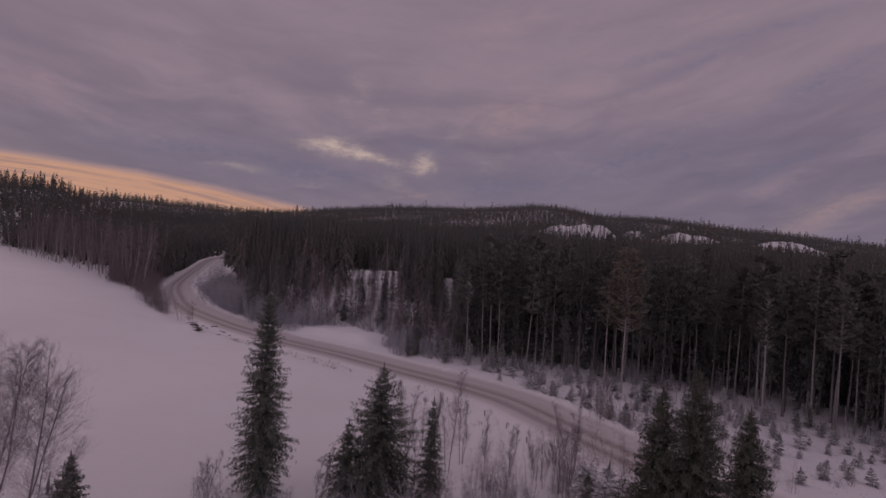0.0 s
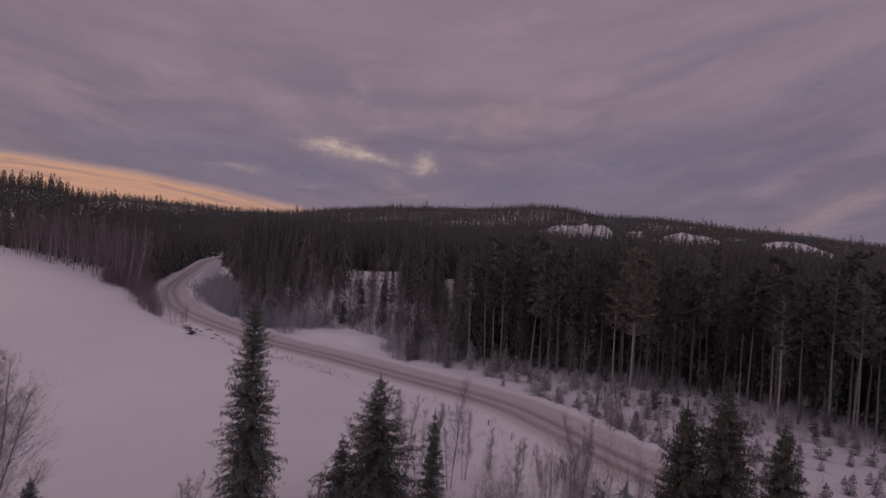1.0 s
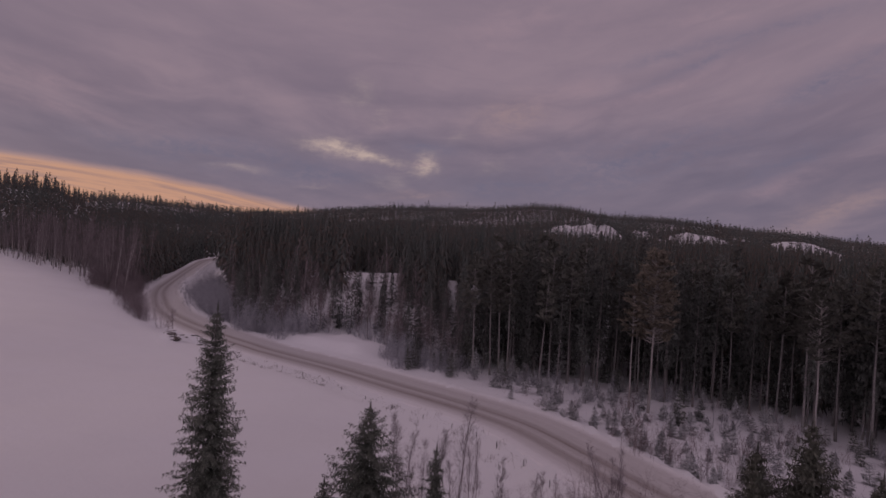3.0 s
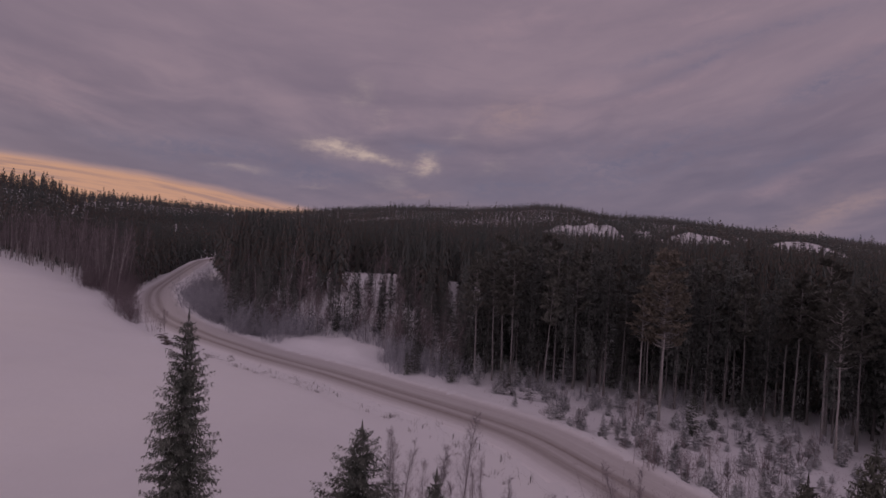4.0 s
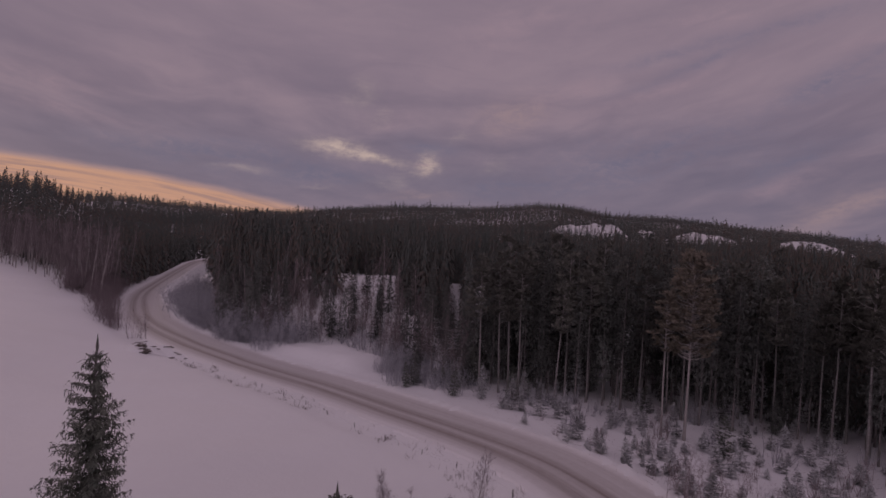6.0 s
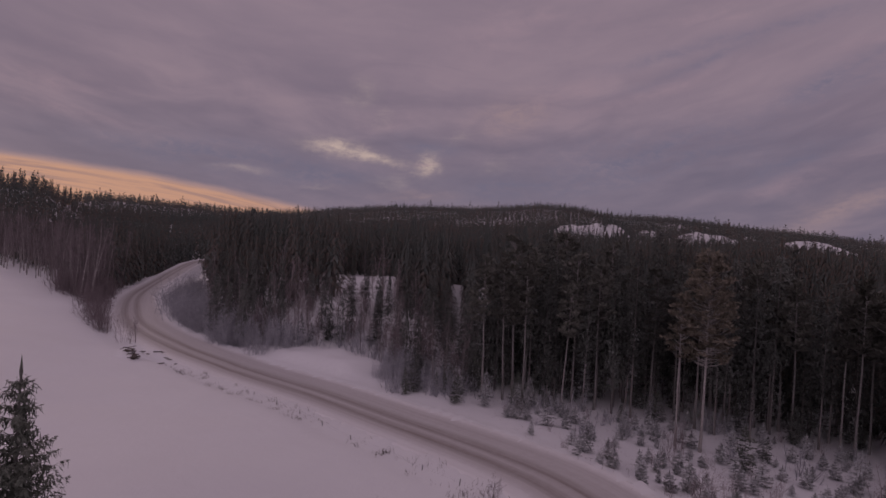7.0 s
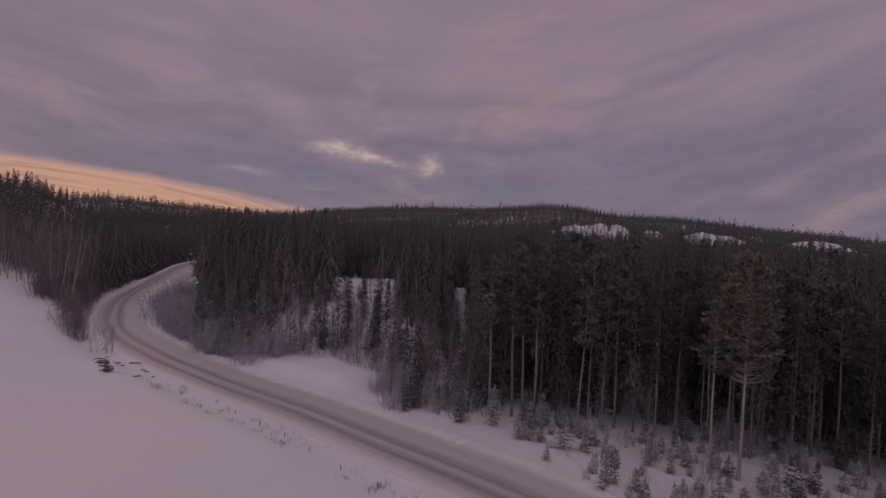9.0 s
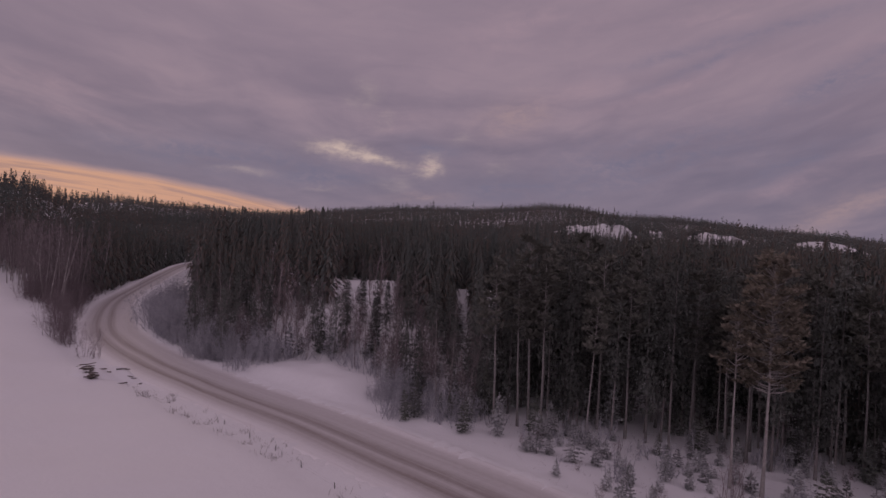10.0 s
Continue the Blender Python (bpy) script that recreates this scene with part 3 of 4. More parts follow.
def spruce(name, seed, h, spread, bare=0.06, whorl=0.3, per=8, tuft=0.18, size=0.34, r=None, needles=None, shape=0.75, droop=0.45, label="", sag=0.2, plump=0.28, frond=0.32, hang=0.0, jitter=0.35):
    """A spruce: trunk and a crown of drooping branches set with needle tufts."""
    R = random.Random(seed)
    root = new(name)
    hp, pts = trunk_mesh(name, R, h, r or h * 0.011, 0.006)
    # dead branch stubs on the bare length
    for i in range(int(bare * h * 3)):
        z = R.uniform(0.08, 1) * bare * h
        p = along(pts, h, z)
        a = R.uniform(0, 6.283)
        q = p + Vector((math.cos(a), math.sin(a), R.uniform(-0.5, 0.1))) * R.uniform(0.3, 1.3)
        hp.twig(p, q, 0.018)
    part("trunk", hp.mesh("trunk", True), BARK, root)
    cr = Heap()
    z = bare * h
    lobes = [R.uniform(0, 6.283) for _ in range(3)]
    while z < h * 0.985:
        t = (z - bare * h) / (h * (1 - bare))
        reach = spread * (min(1.0, 0.45 + 2.6 * t) * (1 - t) ** shape + 0.02)
        n = max(3, int(per * (0.55 + 0.45 * (1 - t)) + R.random()))
        a0 = R.uniform(0, 6.283)
        for k in range(n):
            a = a0 + 6.283 * k / n + R.gauss(0, 0.25)
            L = reach * R.uniform(0.62, 1.12) * (1 + 0.13 * math.sin(a * 2 + lobes[0]) + 0.10 * math.sin(z * 1.7 + a + lobes[1]))
            if L < 0.06:
                continue
            out = Vector((math.cos(a), math.sin(a), 0))
            side = Vector((-math.sin(a), math.cos(a), 0))
            p0 = along(pts, h, z + R.gauss(0, whorl * jitter))
            slope = 0.55 * t ** 1.3 + 0.10 - droop * (1 - t)
            m = max(2, int(L / tuft))
            prev = p0
            for j in range(m):
                s = (j + 1) / m
                q = p0 + out * (L * s) + Vector((0, 0, L * (slope * s - sag * s * s + 0.30 * sag * s ** 4 * 2)))
                q += Vector((R.gauss(0, 1), R.gauss(0, 1), R.gauss(0, 1))) * 0.03 * L
                if j % 2 == 0 or m < 4:
                    cr.twig(prev, q, 0.012 + 0.012 * L * (1 - s))
                    prev = q
                for sg in (-1, 1):
                    ln = (size * 0.7 + frond * L * (1 - s) ** 1.1) * R.uniform(0.75, 1.2) * min(1.0, 0.45 + L)
                    fwd = R.uniform(0.45, 0.95)
                    d = (out * fwd + side * sg * R.uniform(0.6, 1.0) + Vector((0, 0, R.uniform(-0.75, 0.0)))).normalized()
                    cr.spray(q, q + d * ln, (out * 0.85 - side * sg * fwd * 0.7 + Vector((0, 0, R.uniform(-0.25, 0.25)))), size * plump)
                    if hang and R.random() < hang:
                        e = q + d * ln * R.uniform(0.3, 0.8)
                        cr.spray(e, e + Vector((R.gauss(0, 0.08), R.gauss(0, 0.08), -size * R.uniform(0.7, 1.4))), side, size * 0.16)
            tip = prev + (out + Vector((0, 0, -0.1))) * size * 0.6
            cr.spray(prev, tip, side, size * 0.16)
        z += whorl * R.uniform(0.75, 1.25) * (0.65 + 0.5 * (1 - t))
    top = along(pts, h, h)
    cr.spray(top - Vector((0, 0, 0.5)), top + Vector((0, 0, 0.35)), Vector((1, 0, 0)), 0.06)
    cr.spray(top - Vector((0, 0, 0.5)), top + Vector((0, 0, 0.3)), Vector((0, 1, 0)), 0.06)
    part("crown", cr.mesh("crown"), needles or NEEDLES, root)
    return tagged(root, label, "spruce tree")


def pine(name, seed, h, clear=0.55, spread=2.6, clumps=60, size=0.55, label="", needles=None, bark=None):
    """A pine: tall bare trunk, a few dead limbs and a rounded, gappy crown of needle clumps."""
    R = random.Random(seed)
    root = new(name)
    hp, pts = trunk_mesh(name, R, h * 0.97, h * 0.0080, 0.012, 8, 0.2)
    cr = Heap()
    for i in range(int(h * 0.4)):
        p = along(pts, h, R.uniform(0.25, clear) * h)
        a = R.uniform(0, 6.283)
        hp.twig(p, p + Vector((math.cos(a), math.sin(a), R.uniform(-0.3, 0.3))) * R.uniform(0.4, 1.6), 0.025)
    for i in range(clumps):
        t = (i + R.random()) / clumps
        z = h * (clear + (1 - clear) * t)
        reach = spread * (math.sin(math.pi * (0.20 + 0.72 * t)) ** 0.8) * R.uniform(0.45, 1.1)
        a = R.uniform(0, 6.283)
        p = along(pts, h, min(z, h * 0.95) - 0.25 * reach)
        c = Vector((p.x + math.cos(a) * reach, p.y + math.sin(a) * reach, z + R.gauss(0, 0.2)))
        mid = p.lerp(c, 0.55) + Vector((0, 0, -0.12 * reach))
        hp.tube([p, mid, c], [0.05, 0.035, 0.012], 4, False)
        for s in (0.6, 0.8, 1.0, 1.0):
            cc = mid.lerp(c, s) + rnd_dir(R) * 0.25
            for k in range(10):
                d = rnd_dir(R)
                d.z = abs(d.z) * 0.7 + 0.05
                d.normalize()
                ln = size * R.uniform(0.6, 1.2)
                cr.spray(cc, cc + d * ln, d.orthogonal().normalized(), ln * 0.17)
    part("trunk", hp.mesh("trunk", True), bark or PINE_BARK, root)
    part("crown", cr.mesh("crown"), needles or PINE_NEEDLES, root)
    return tagged(root, label, "pine tree")


def bare_tree(name, seed, h, stems=1, spread=0.28, r=None, bark=None, twig=None, fine=3, label="", category="birch tree", first=0.25, fork=5, lean=(0, 0), thin=0.0065, sub=6, rise=(0.5, 1.5)):
    """A leafless tree: stems, limbs and upswept twigs."""
    R = random.Random(seed)
    root = new(name)
    hp, tw = Heap(), Heap()
    for s in range(stems):
        a = R.uniform(0, 6.283)
        tilt = (0.03 if stems == 1 else R.uniform(0.03, 0.24 if stems > 2 else 0.10))
        d = Vector((math.cos(a) * tilt + lean[0], math.sin(a) * tilt + lean[1], 1)).normalized()
        H = h * (1 if s == 0 else R.uniform(0.62, 1.0))
        rr = (r or h * 0.0085) * (1 if stems == 1 else R.uniform(0.55, 0.85))
        p = Vector((R.gauss(0, 0.12), R.gauss(0, 0.12), -0.3)) * (0 if stems == 1 else 1) + Vector((0, 0, -0.2 if stems == 1 else 0))
        pts, rad = [p.copy()], [rr * 1.2]
        n = 10
        for i in range(n):
            d = (d + Vector((R.gauss(0, 0.05), R.gauss(0, 0.05), 0.035))).normalized()
            p = p + d * (H / n)
            pts.append(p.copy())
            rad.append(rr * (1 - (i + 1) / n) ** 0.8 + 0.008)
        hp.tube(pts, rad, 5)
        for i in range(int(fork * H)):
            t = first + (0.98 - first) * R.random() ** 0.85
            q = along(pts, 1.0, t)
            a = R.uniform(0, 6.283)
            L = H * spread * (1.05 - t) * R.uniform(0.6, 1.4) + 0.25
            d1 = Vector((math.cos(a), math.sin(a), R.uniform(*rise))).normalized()
            e = q + d1 * L * 0.5
            d2 = (d1 + Vector((0, 0, 0.25)) + rnd_dir(R) * 0.2).normalized()
            f = e + d2 * L * 0.5
            rl = max(thin * 1.5, rr * 0.28 * (1 - t))
            tw.tube([q, e, f], [rl, rl * 0.6, thin * 0.6], 3, False)
            for k in range(sub):
                u = R.uniform(0.25, 1)
                g = q.lerp(e, u * 2) if u < 0.5 else e.lerp(f, u * 2 - 1)
                d3 = (d2 + rnd_dir(R) * 0.75 + Vector((0, 0, 0.15))).normalized()
                l3 = L * R.uniform(0.25, 0.55) + 0.1
                hpt = g + d3 * l3
                tw.twig(g, hpt, thin)
                for m in range(fine):
                    b = g.lerp(hpt, R.uniform(0.2, 0.9))
                    tw.twig(b, b + (d3 + rnd_dir(R) * 0.9).normalized() * l3 * R.uniform(0.3, 0.7), thin * 0.7)
    part("trunk", hp.mesh("trunk", True), bark or BIRCH_BARK, root)
    part("crown", tw.mesh("crown"), twig or TWIGS, root)
    return tagged(root, label, category)


def bush(name, seed, h, wide, stems=26, label="", twig=None, category="bush", thin=0.012, side=11, fuzz=4):
    """A shrub: a fan of stems from one foot, each with fine side twigs."""
    R = random.Random(seed)
    root = new(name)
    st, tw = Heap(), Heap()
    for s in range(stems):
        a = R.uniform(0, 6.283)
        out = R.uniform(0.05, 1.0) * wide / h
        d = Vector((math.cos(a) * out, math.sin(a) * out, 1)).normalized()
        H = h * R.uniform(0.45, 1.05) * (1 - 0.25 * out)
        p0 = Vector((R.gauss(0, 0.25) * wide, R.gauss(0, 0.25) * wide, -0.15))
        p1 = p0 + d * H * 0.5
        p2 = p1 + (d + Vector((0, 0, 0.15)) + rnd_dir(R) * 0.25).normalized() * H * 0.5
        st.tube([p0, p1, p2], [thin * 1.8, thin * 1.2, thin * 0.5], 3, False)
        for k in range(side):
            u = R.uniform(0.12, 1)
            g = p0.lerp(p1, u * 2) if u < 0.5 else p1.lerp(p2, u * 2 - 1)
            d3 = (d * 0.8 + rnd_dir(R)).normalized()
            l3 = H * R.uniform(0.10, 0.28)
            e = g + d3 * l3
            tw.twig(g, e, thin * 0.8)
            for m in range(fuzz):
                b = g.lerp(e, R.uniform(0.2, 1))
                tw.twig(b, b + (d3 * 0.6 + rnd_dir(R)).normalized() * l3 * R.uniform(0.3, 0.8), thin * 0.6)
    part("stem_clump", st.mesh("stem_clump"), twig or TWIGS, root)
    part("crown", tw.mesh("crown"), twig or TWIGS, root)
    return tagged(root, label, category)


def stand(ob, x, y, turn=0.0, size=1.0, sink=0.0, tilt=0.0):
    """Sets a thing on the ground."""
    ob.matrix_basis = pose(x, y, float(height(x, y)) - sink, tilt, 0, turn) @ Matrix.Diagonal((size, size, size, 1))
    return ob


def plant(ob, x, y, turn, size, tilt=0.0, lean=0.0):
    """A copy of a tree at a place on the ground."""
    c = copy_thing(ob, pose(x, y, float(height(x, y)), tilt, lean, turn))
    c.scale = (size * random.uniform(0.92, 1.08), size * random.uniform(0.92, 1.08), size)
    return c


# ---- trees in the foreground ----
for seed, h, wide, shape, x, y, lab in (
        (11, 14.7, 3.0, 0.70, -11.5, 39.0, "tall narrow dark-green spruce with drooping frosted branches on the snowy field"),
        (12, 9.9, 5.0, 0.95, -3.3, 40.3, "dark-green pointed spruce among bare birches in the snow"),
        (13, 5.6, 1.8, 0.8, -5.6, 40.2, "small dark-green spruce beside a larger spruce"),
        (14, 7.4, 1.5, 0.7, 0.5, 42.0, "slim dark spruce between leafless birches"),
        (15, 12.6, 4.5, 0.95, 16.6, 34.0, "dense dark-green spruce standing in a clump by the road"),
        (16, 11.1, 3.5, 0.90, 14.9, 34.9, "dense dark-green spruce in a clump by the road"),
        (17, 9.0, 2.7, 0.85, 20.2, 34.4, "dark-green spruce at the edge of a clump"),
        (18, 3.4, 1.2, 0.8, 12.0, 40.0, "small dark spruce in the roadside brush"),
        (19, 5.0, 1.5, 0.8, -19.6, 31.0, "small snow-dusted spruce under leaning birches")):
    stand(spruce("spruce_tree", seed, h, wide, 0.03, 0.46 if seed < 15 else 0.40, 15 if seed < 15 else 18, 0.066 if seed < 15 else 0.08, 0.18 if seed < 15 else 0.22, h * 0.012, CLUMP_NEEDLES if 14 < seed < 18 else NEEDLES_NEAR, shape, 0.46, lab, 0.30, 0.20, 0.20, 0.7, 0.10), x, y)

# ---- leafless trees and brush in the foreground ----
for k, (x, y, h, stems, lx, lab) in enumerate([
        (-25.6, 33.0, 10.8, 2, 0.20, "leafless birch leaning over the snowy field"),
        (-24.0, 33.6, 11.0, 2, 0.22, "leafless birch with upswept fine twigs"),
        (-27.6, 34.5, 11.0, 2, 0.16, "leafless grey birch at the field's edge"),
        (-21.6, 31.0, 6.6, 2, 0.22, "low leafless birch bent to one side"),
        (-24.8, 31.4, 9.0, 2, 0.24, "leafless young birch in a clump"),
        (2.3, 51.5, 8.3, 1, 0.02, "bare grey birch with gnarled upper limbs"),
        (-0.7, 45.9, 6.9, 2, 0.0, "slender leafless birch beside a spruce"),
        (-1.6, 48.1, 7.0, 2, 0.03, "thin leafless birch stems beside a spruce"),
        (2.1, 47.2, 6.6, 2, 0.0, "thin leafless birch in the snow"),
        (5.4, 49.9, 4.5, 3, 0.0, "clump of slim bare birch stems in snow"),
        (7.3, 47.2, 4.8, 3, 0.02, "clump of slim bare birch stems in snow"),
        (11.0, 44.6, 5.8, 3, 0.0, "clump of slim bare birch stems near the road"),
        (12.4, 46.4, 7.2, 5, 0.0, "many-stemmed leafless tree beside the road"),
        (-7.4, 39.0, 4.4, 3, 0.0, "bare young birches in the snow"),
        (-14.8, 38.0, 3.4, 3, 0.0, "bare young birch bush in the snow"),
        (0.2, 49.0, 6.9, 2, 0.0, "thin leafless birch stems beside a spruce"),
        (-2.5, 50.2, 7.1, 2, 0.02, "slender leafless birch in a loose row"),
        (3.2, 49.3, 5.9, 3, 0.0, "thin leafless birch in the snow"),
        (9.7, 49.0, 4.0, 3, 0.0, "clump of slim bare birch stems in snow"),
        (-20.5, 30.6, 4.6, 2, 0.25, "bent bare sapling in the snow")]):
    stand(bare_tree("birch_tree", 100 + k, h, stems, 0.40 if k < 5 else 0.20 if stems < 3 else 0.17, h * (0.0058 if k < 5 else 0.0046), TWIGS if k in (5, 12) else YOUNG_BARK, LILAC_TWIGS, 3, lab, fork=10 if k < 5 else 8, lean=(lx, 0.0), first=0.3 if h > 7 else 0.2, sub=6, thin=0.0045, rise=(0.5, 1.5) if k < 5 or k == 5 else (0.9, 2.6)), x, y)

BRUSH = [bush("bush", 200 + k, 3.6, 2.0, 18, "leafless purple-grey brush by the road", BRUSH_TWIGS, thin=0.009) for k in range(3)]
FROSTED = [bush("bush", 220 + k, 3.4, 2.4, 20, "grey hoar-frosted leafless bush", FROST_TWIGS, thin=0.015, side=9, fuzz=3) for k in range(4)]
WITHY = [bush("bush", 240 + k, 6.2, 1.6, 12, "tall thin leafless saplings in a clump", BRUSH_TWIGS, thin=0.0075, side=12, fuzz=3) for k in range(3)]
LOW_FROST = [bush("bush", 230 + k, 3.2, 2.6, 15, "low grey hoar-frosted bush in the clearing", FROST_TWIGS, thin=0.026, side=7, fuzz=2) for k in range(4)]
LOW_BRUSH = [bush("bush", 235 + k, 4.4, 2.4, 13, "leafless brush in the clearing", BRUSH_TWIGS, thin=0.019, side=7, fuzz=2) for k in range(3)]
BRUSH_HAZE = [bush("bush", 245 + k, 4.4, 2.6, 14, "round purple-brown leafless bush beyond the road", BRUSH_TWIGS, thin=0.012, side=12, fuzz=3) for k in range(3)]
HAZE = [bush("bush", 250 + k, 3.6, 2.6, 22, "dense grey hoar-frosted bush", FROST_TWIGS, thin=0.013, side=12, fuzz=3) for k in range(3)]
SAPLING = [spruce("spruce_sapling", 260 + k, 1.7 + 0.25 * k, 0.74, 0.04, 0.20, 8, 0.16, 0.30, 0.03, FROST_NEEDLES, 0.8, 0.2, plump=0.40, frond=0.45, label= "small snow-dusted spruce sapling in the clearing") for k in range(4)]
YOUNG = [spruce("young_spruce", 280 + k, 4.6, 1.35, 0.04, 0.32, 7, 0.24, 0.34, 0.05, m, 0.8, 0.30, plump=0.34, frond=0.4, label= "young spruce lightly dusted with snow at the forest edge") for k, m in enumerate((FROST_NEEDLES, NEEDLES, NEEDLES_NEAR))]
R = random.Random(5)


def scatter(kinds, places, lo, hi, group, tilt=3):
    """Plants copies of the kinds at the places; the first ones use the originals."""
    for i, (x, y) in enumerate(places):
        k = R.randrange(len(kinds))
        c = plant(kinds[k], x, y, R.uniform(0, 360), R.uniform(lo, hi), R.gauss(0, tilt), R.gauss(0, tilt))
        tagged(c, group=group)


def first_at(kinds, places, group):
    for ob, (x, y) in zip(kinds, places):
        tagged(stand(ob, x, y, R.uniform(0, 360)), group=group)


first_at(BRUSH, [(14.6, 40.2), (13.4, 41.5), (12.6, 38.5)], "roadside brush")
first_at(FROSTED, [(-5.0, 38.0), (-1.6, 37.6), (-13.4, 36.2), (3.2, 38.2)], "frosted bushes")
first_at(WITHY, [(13.2, 44.6), (11.6, 46.2), (15.2, 42.4)], "roadside brush")
first_at(LOW_FROST, [(16.0, 84.5), (22.5, 88.0), (31.5, 82.0), (37.0, 79.0)], "frosted bushes")
first_at(HAZE, [(-9.2, 104.6), (-6.6, 103.6), (-36.5, 117.8)], "frosted bushes")
first_at(BRUSH_HAZE, [(19.5, 63.0), (22.0, 67.5), (24.5, 61.0)], "roadside brush")
first_at(LOW_BRUSH, [(26.0, 84.0), (40.0, 72.0), (33.0, 66.0)], "frosted bushes")
first_at(SAPLING, [(20.6, 72.0), (24.0, 78.0), (28.0, 74.0), (33.0, 70.0)], "saplings in the clearing")
first_at(YOUNG, [(6.0, 95.5), (-3.6, 99.0), (31.0, 79.0)], "young spruces")



def beside_road(n, x0, x1, y0, y1):
    """n places in a box, none of them on the road."""
    out = []
    while len(out) < n:
        x, y = R.uniform(x0, x1), R.uniform(y0, y1)
        if to_road([x], [y])[0][0] > 6.3:
            out.append((x, y))
    return out


scatter(WITHY * 2 + BRUSH[:1], beside_road(16, 9.5, 17, 36, 50), 0.6, 1.0, "roadside brush")
scatter(WITHY, beside_road(16, 22, 34, 46, 66), 0.4, 0.75, "roadside brush")
scatter(BRUSH_HAZE, beside_road(22, 17, 33, 54, 80), 0.35, 0.68, "roadside brush")
scatter(FROSTED, [(R.uniform(-25, -18), R.uniform(29, 34)) for _ in range(5)] + [(R.uniform(-8, 8), R.uniform(36.5, 39)) for _ in range(8)], 0.4, 0.75, "frosted bushes")
scatter(FROSTED, [(R.uniform(-7, 9), R.uniform(38, 43)) for _ in range(16)] + [(R.uniform(-16, -7), R.uniform(36.5, 39)) for _ in range(4)], 0.35, 0.7, "frosted bushes")
scatter(SAPLING, [(-20.6, 30.4), (11.8, 40.6), (12.9, 39.6)], 1.6, 2.2, "saplings in the foreground")


def road_side(i, off):
    """A place beside the road: step i of its chain, off metres to its right when looking along it."""
    t = CENTRE[min(i + 1, len(CENTRE) - 1)] - CENTRE[i - 1]
    t = t / np.linalg.norm(t)
    return float(CENTRE[i][0] + t[1] * off), float(CENTRE[i][1] - t[0] * off)


def chain_at(y):
    return int(np.argmin(np.abs(CENTRE[:, 1] - y)))


def thicket_mesh(name, kinds, places, lo, hi, mat, label):
    """Many shrubs joined into one mesh."""
    co, tri, off = [], [], 0
    base = []
    for ob in kinds:
        vs, fs, n = [], [], 0
        for child in ob.children:
            me = child.data
            v = np.zeros(len(me.vertices) * 3, dtype=np.float32)
            me.vertices.foreach_get("co", v)
            me.calc_loop_triangles()
            f = np.zeros(len(me.loop_triangles) * 3, dtype=np.int32)
            me.loop_triangles.foreach_get("vertices", f)
            vs.append(v.reshape(-1, 3))
            fs.append(f.reshape(-1, 3) + n)
            n += len(me.vertices)
        base.append((np.concatenate(vs), np.concatenate(fs)))
    for x, y in places:
        v, f = base[R.randrange(len(base))]
        k, a = R.uniform(lo, hi), R.uniform(0, 6.283)
        w = k * R.uniform(0.85, 1.25)
        c, sn = math.cos(a), math.sin(a)
        p = np.stack([x + w * (v[:, 0] * c - v[:, 1] * sn), y + w * (v[:, 0] * sn + v[:, 1] * c), float(height(x, y)) + k * v[:, 2]], -1)
        co.append(p)
        tri.append(f + off)
        off += len(v)
    me = fill_mesh(bpy.data.meshes.new(name), np.concatenate(co), np.concatenate(tri))
    return tagged(part(name, me, mat), label, "thicket", kind="stuff")


# clearing between road and forest
EDGE_X, EDGE_Y = [-70, -50, -38, -30, -20, -12, -8, -4, 0, 8, 18, 30, 42, 47, 50, 54, 75, 140], [150, 124, 118, 120, 123.5, 118, 112, 105, 102, 99, 98, 97.5, 95, 88, 79, 71, 56, 30]


def edge_y(x):
    return np.interp(x, EDGE_X, EDGE_Y)


def in_clearing(x, y):
    d, _ = to_road([x], [y])
    return d[0] > 6.4 and y < edge_y(x) - 0.5 and y > 40


spots = []
while len(spots) < 225:
    x = R.uniform(6, 62)
    y = R.uniform(52, 99)
    if in_clearing(x, y) and x > np.interp(y, [50, 100], [24, 4]) and all((x - a) ** 2 + (y - b) ** 2 > 2.8 for a, b in spots):
        spots.append((x, y))
scatter(SAPLING, spots[:195], 0.45, 1.15, "saplings in the clearing")
scatter(LOW_FROST * 2 + LOW_BRUSH, spots[195:], 0.22, 0.45, "frosted bushes")
edge_spots = []
for i in range(46):
    x = R.uniform(-6, 58)
    edge_spots.append((x, float(edge_y(x)) - R.uniform(0.2, 4.0)))
scatter(YOUNG, edge_spots[:20], 0.45, 1.0, "young spruces")
scatter(LOW_FROST, edge_spots[20:] + [(R.uniform(-8, 3), R.uniform(96, 103)) for _ in range(18)], 0.6, 1.2, "frosted bushes")
scatter(YOUNG, [(-4.6, 97.6), (2.0, 94.8), (9.6, 90.6), (13.0, 88.5), (21.0, 86.0), (41.0, 77.0), (35.5, 83.0), (47, 70)], 0.55, 0.95, "young spruces")

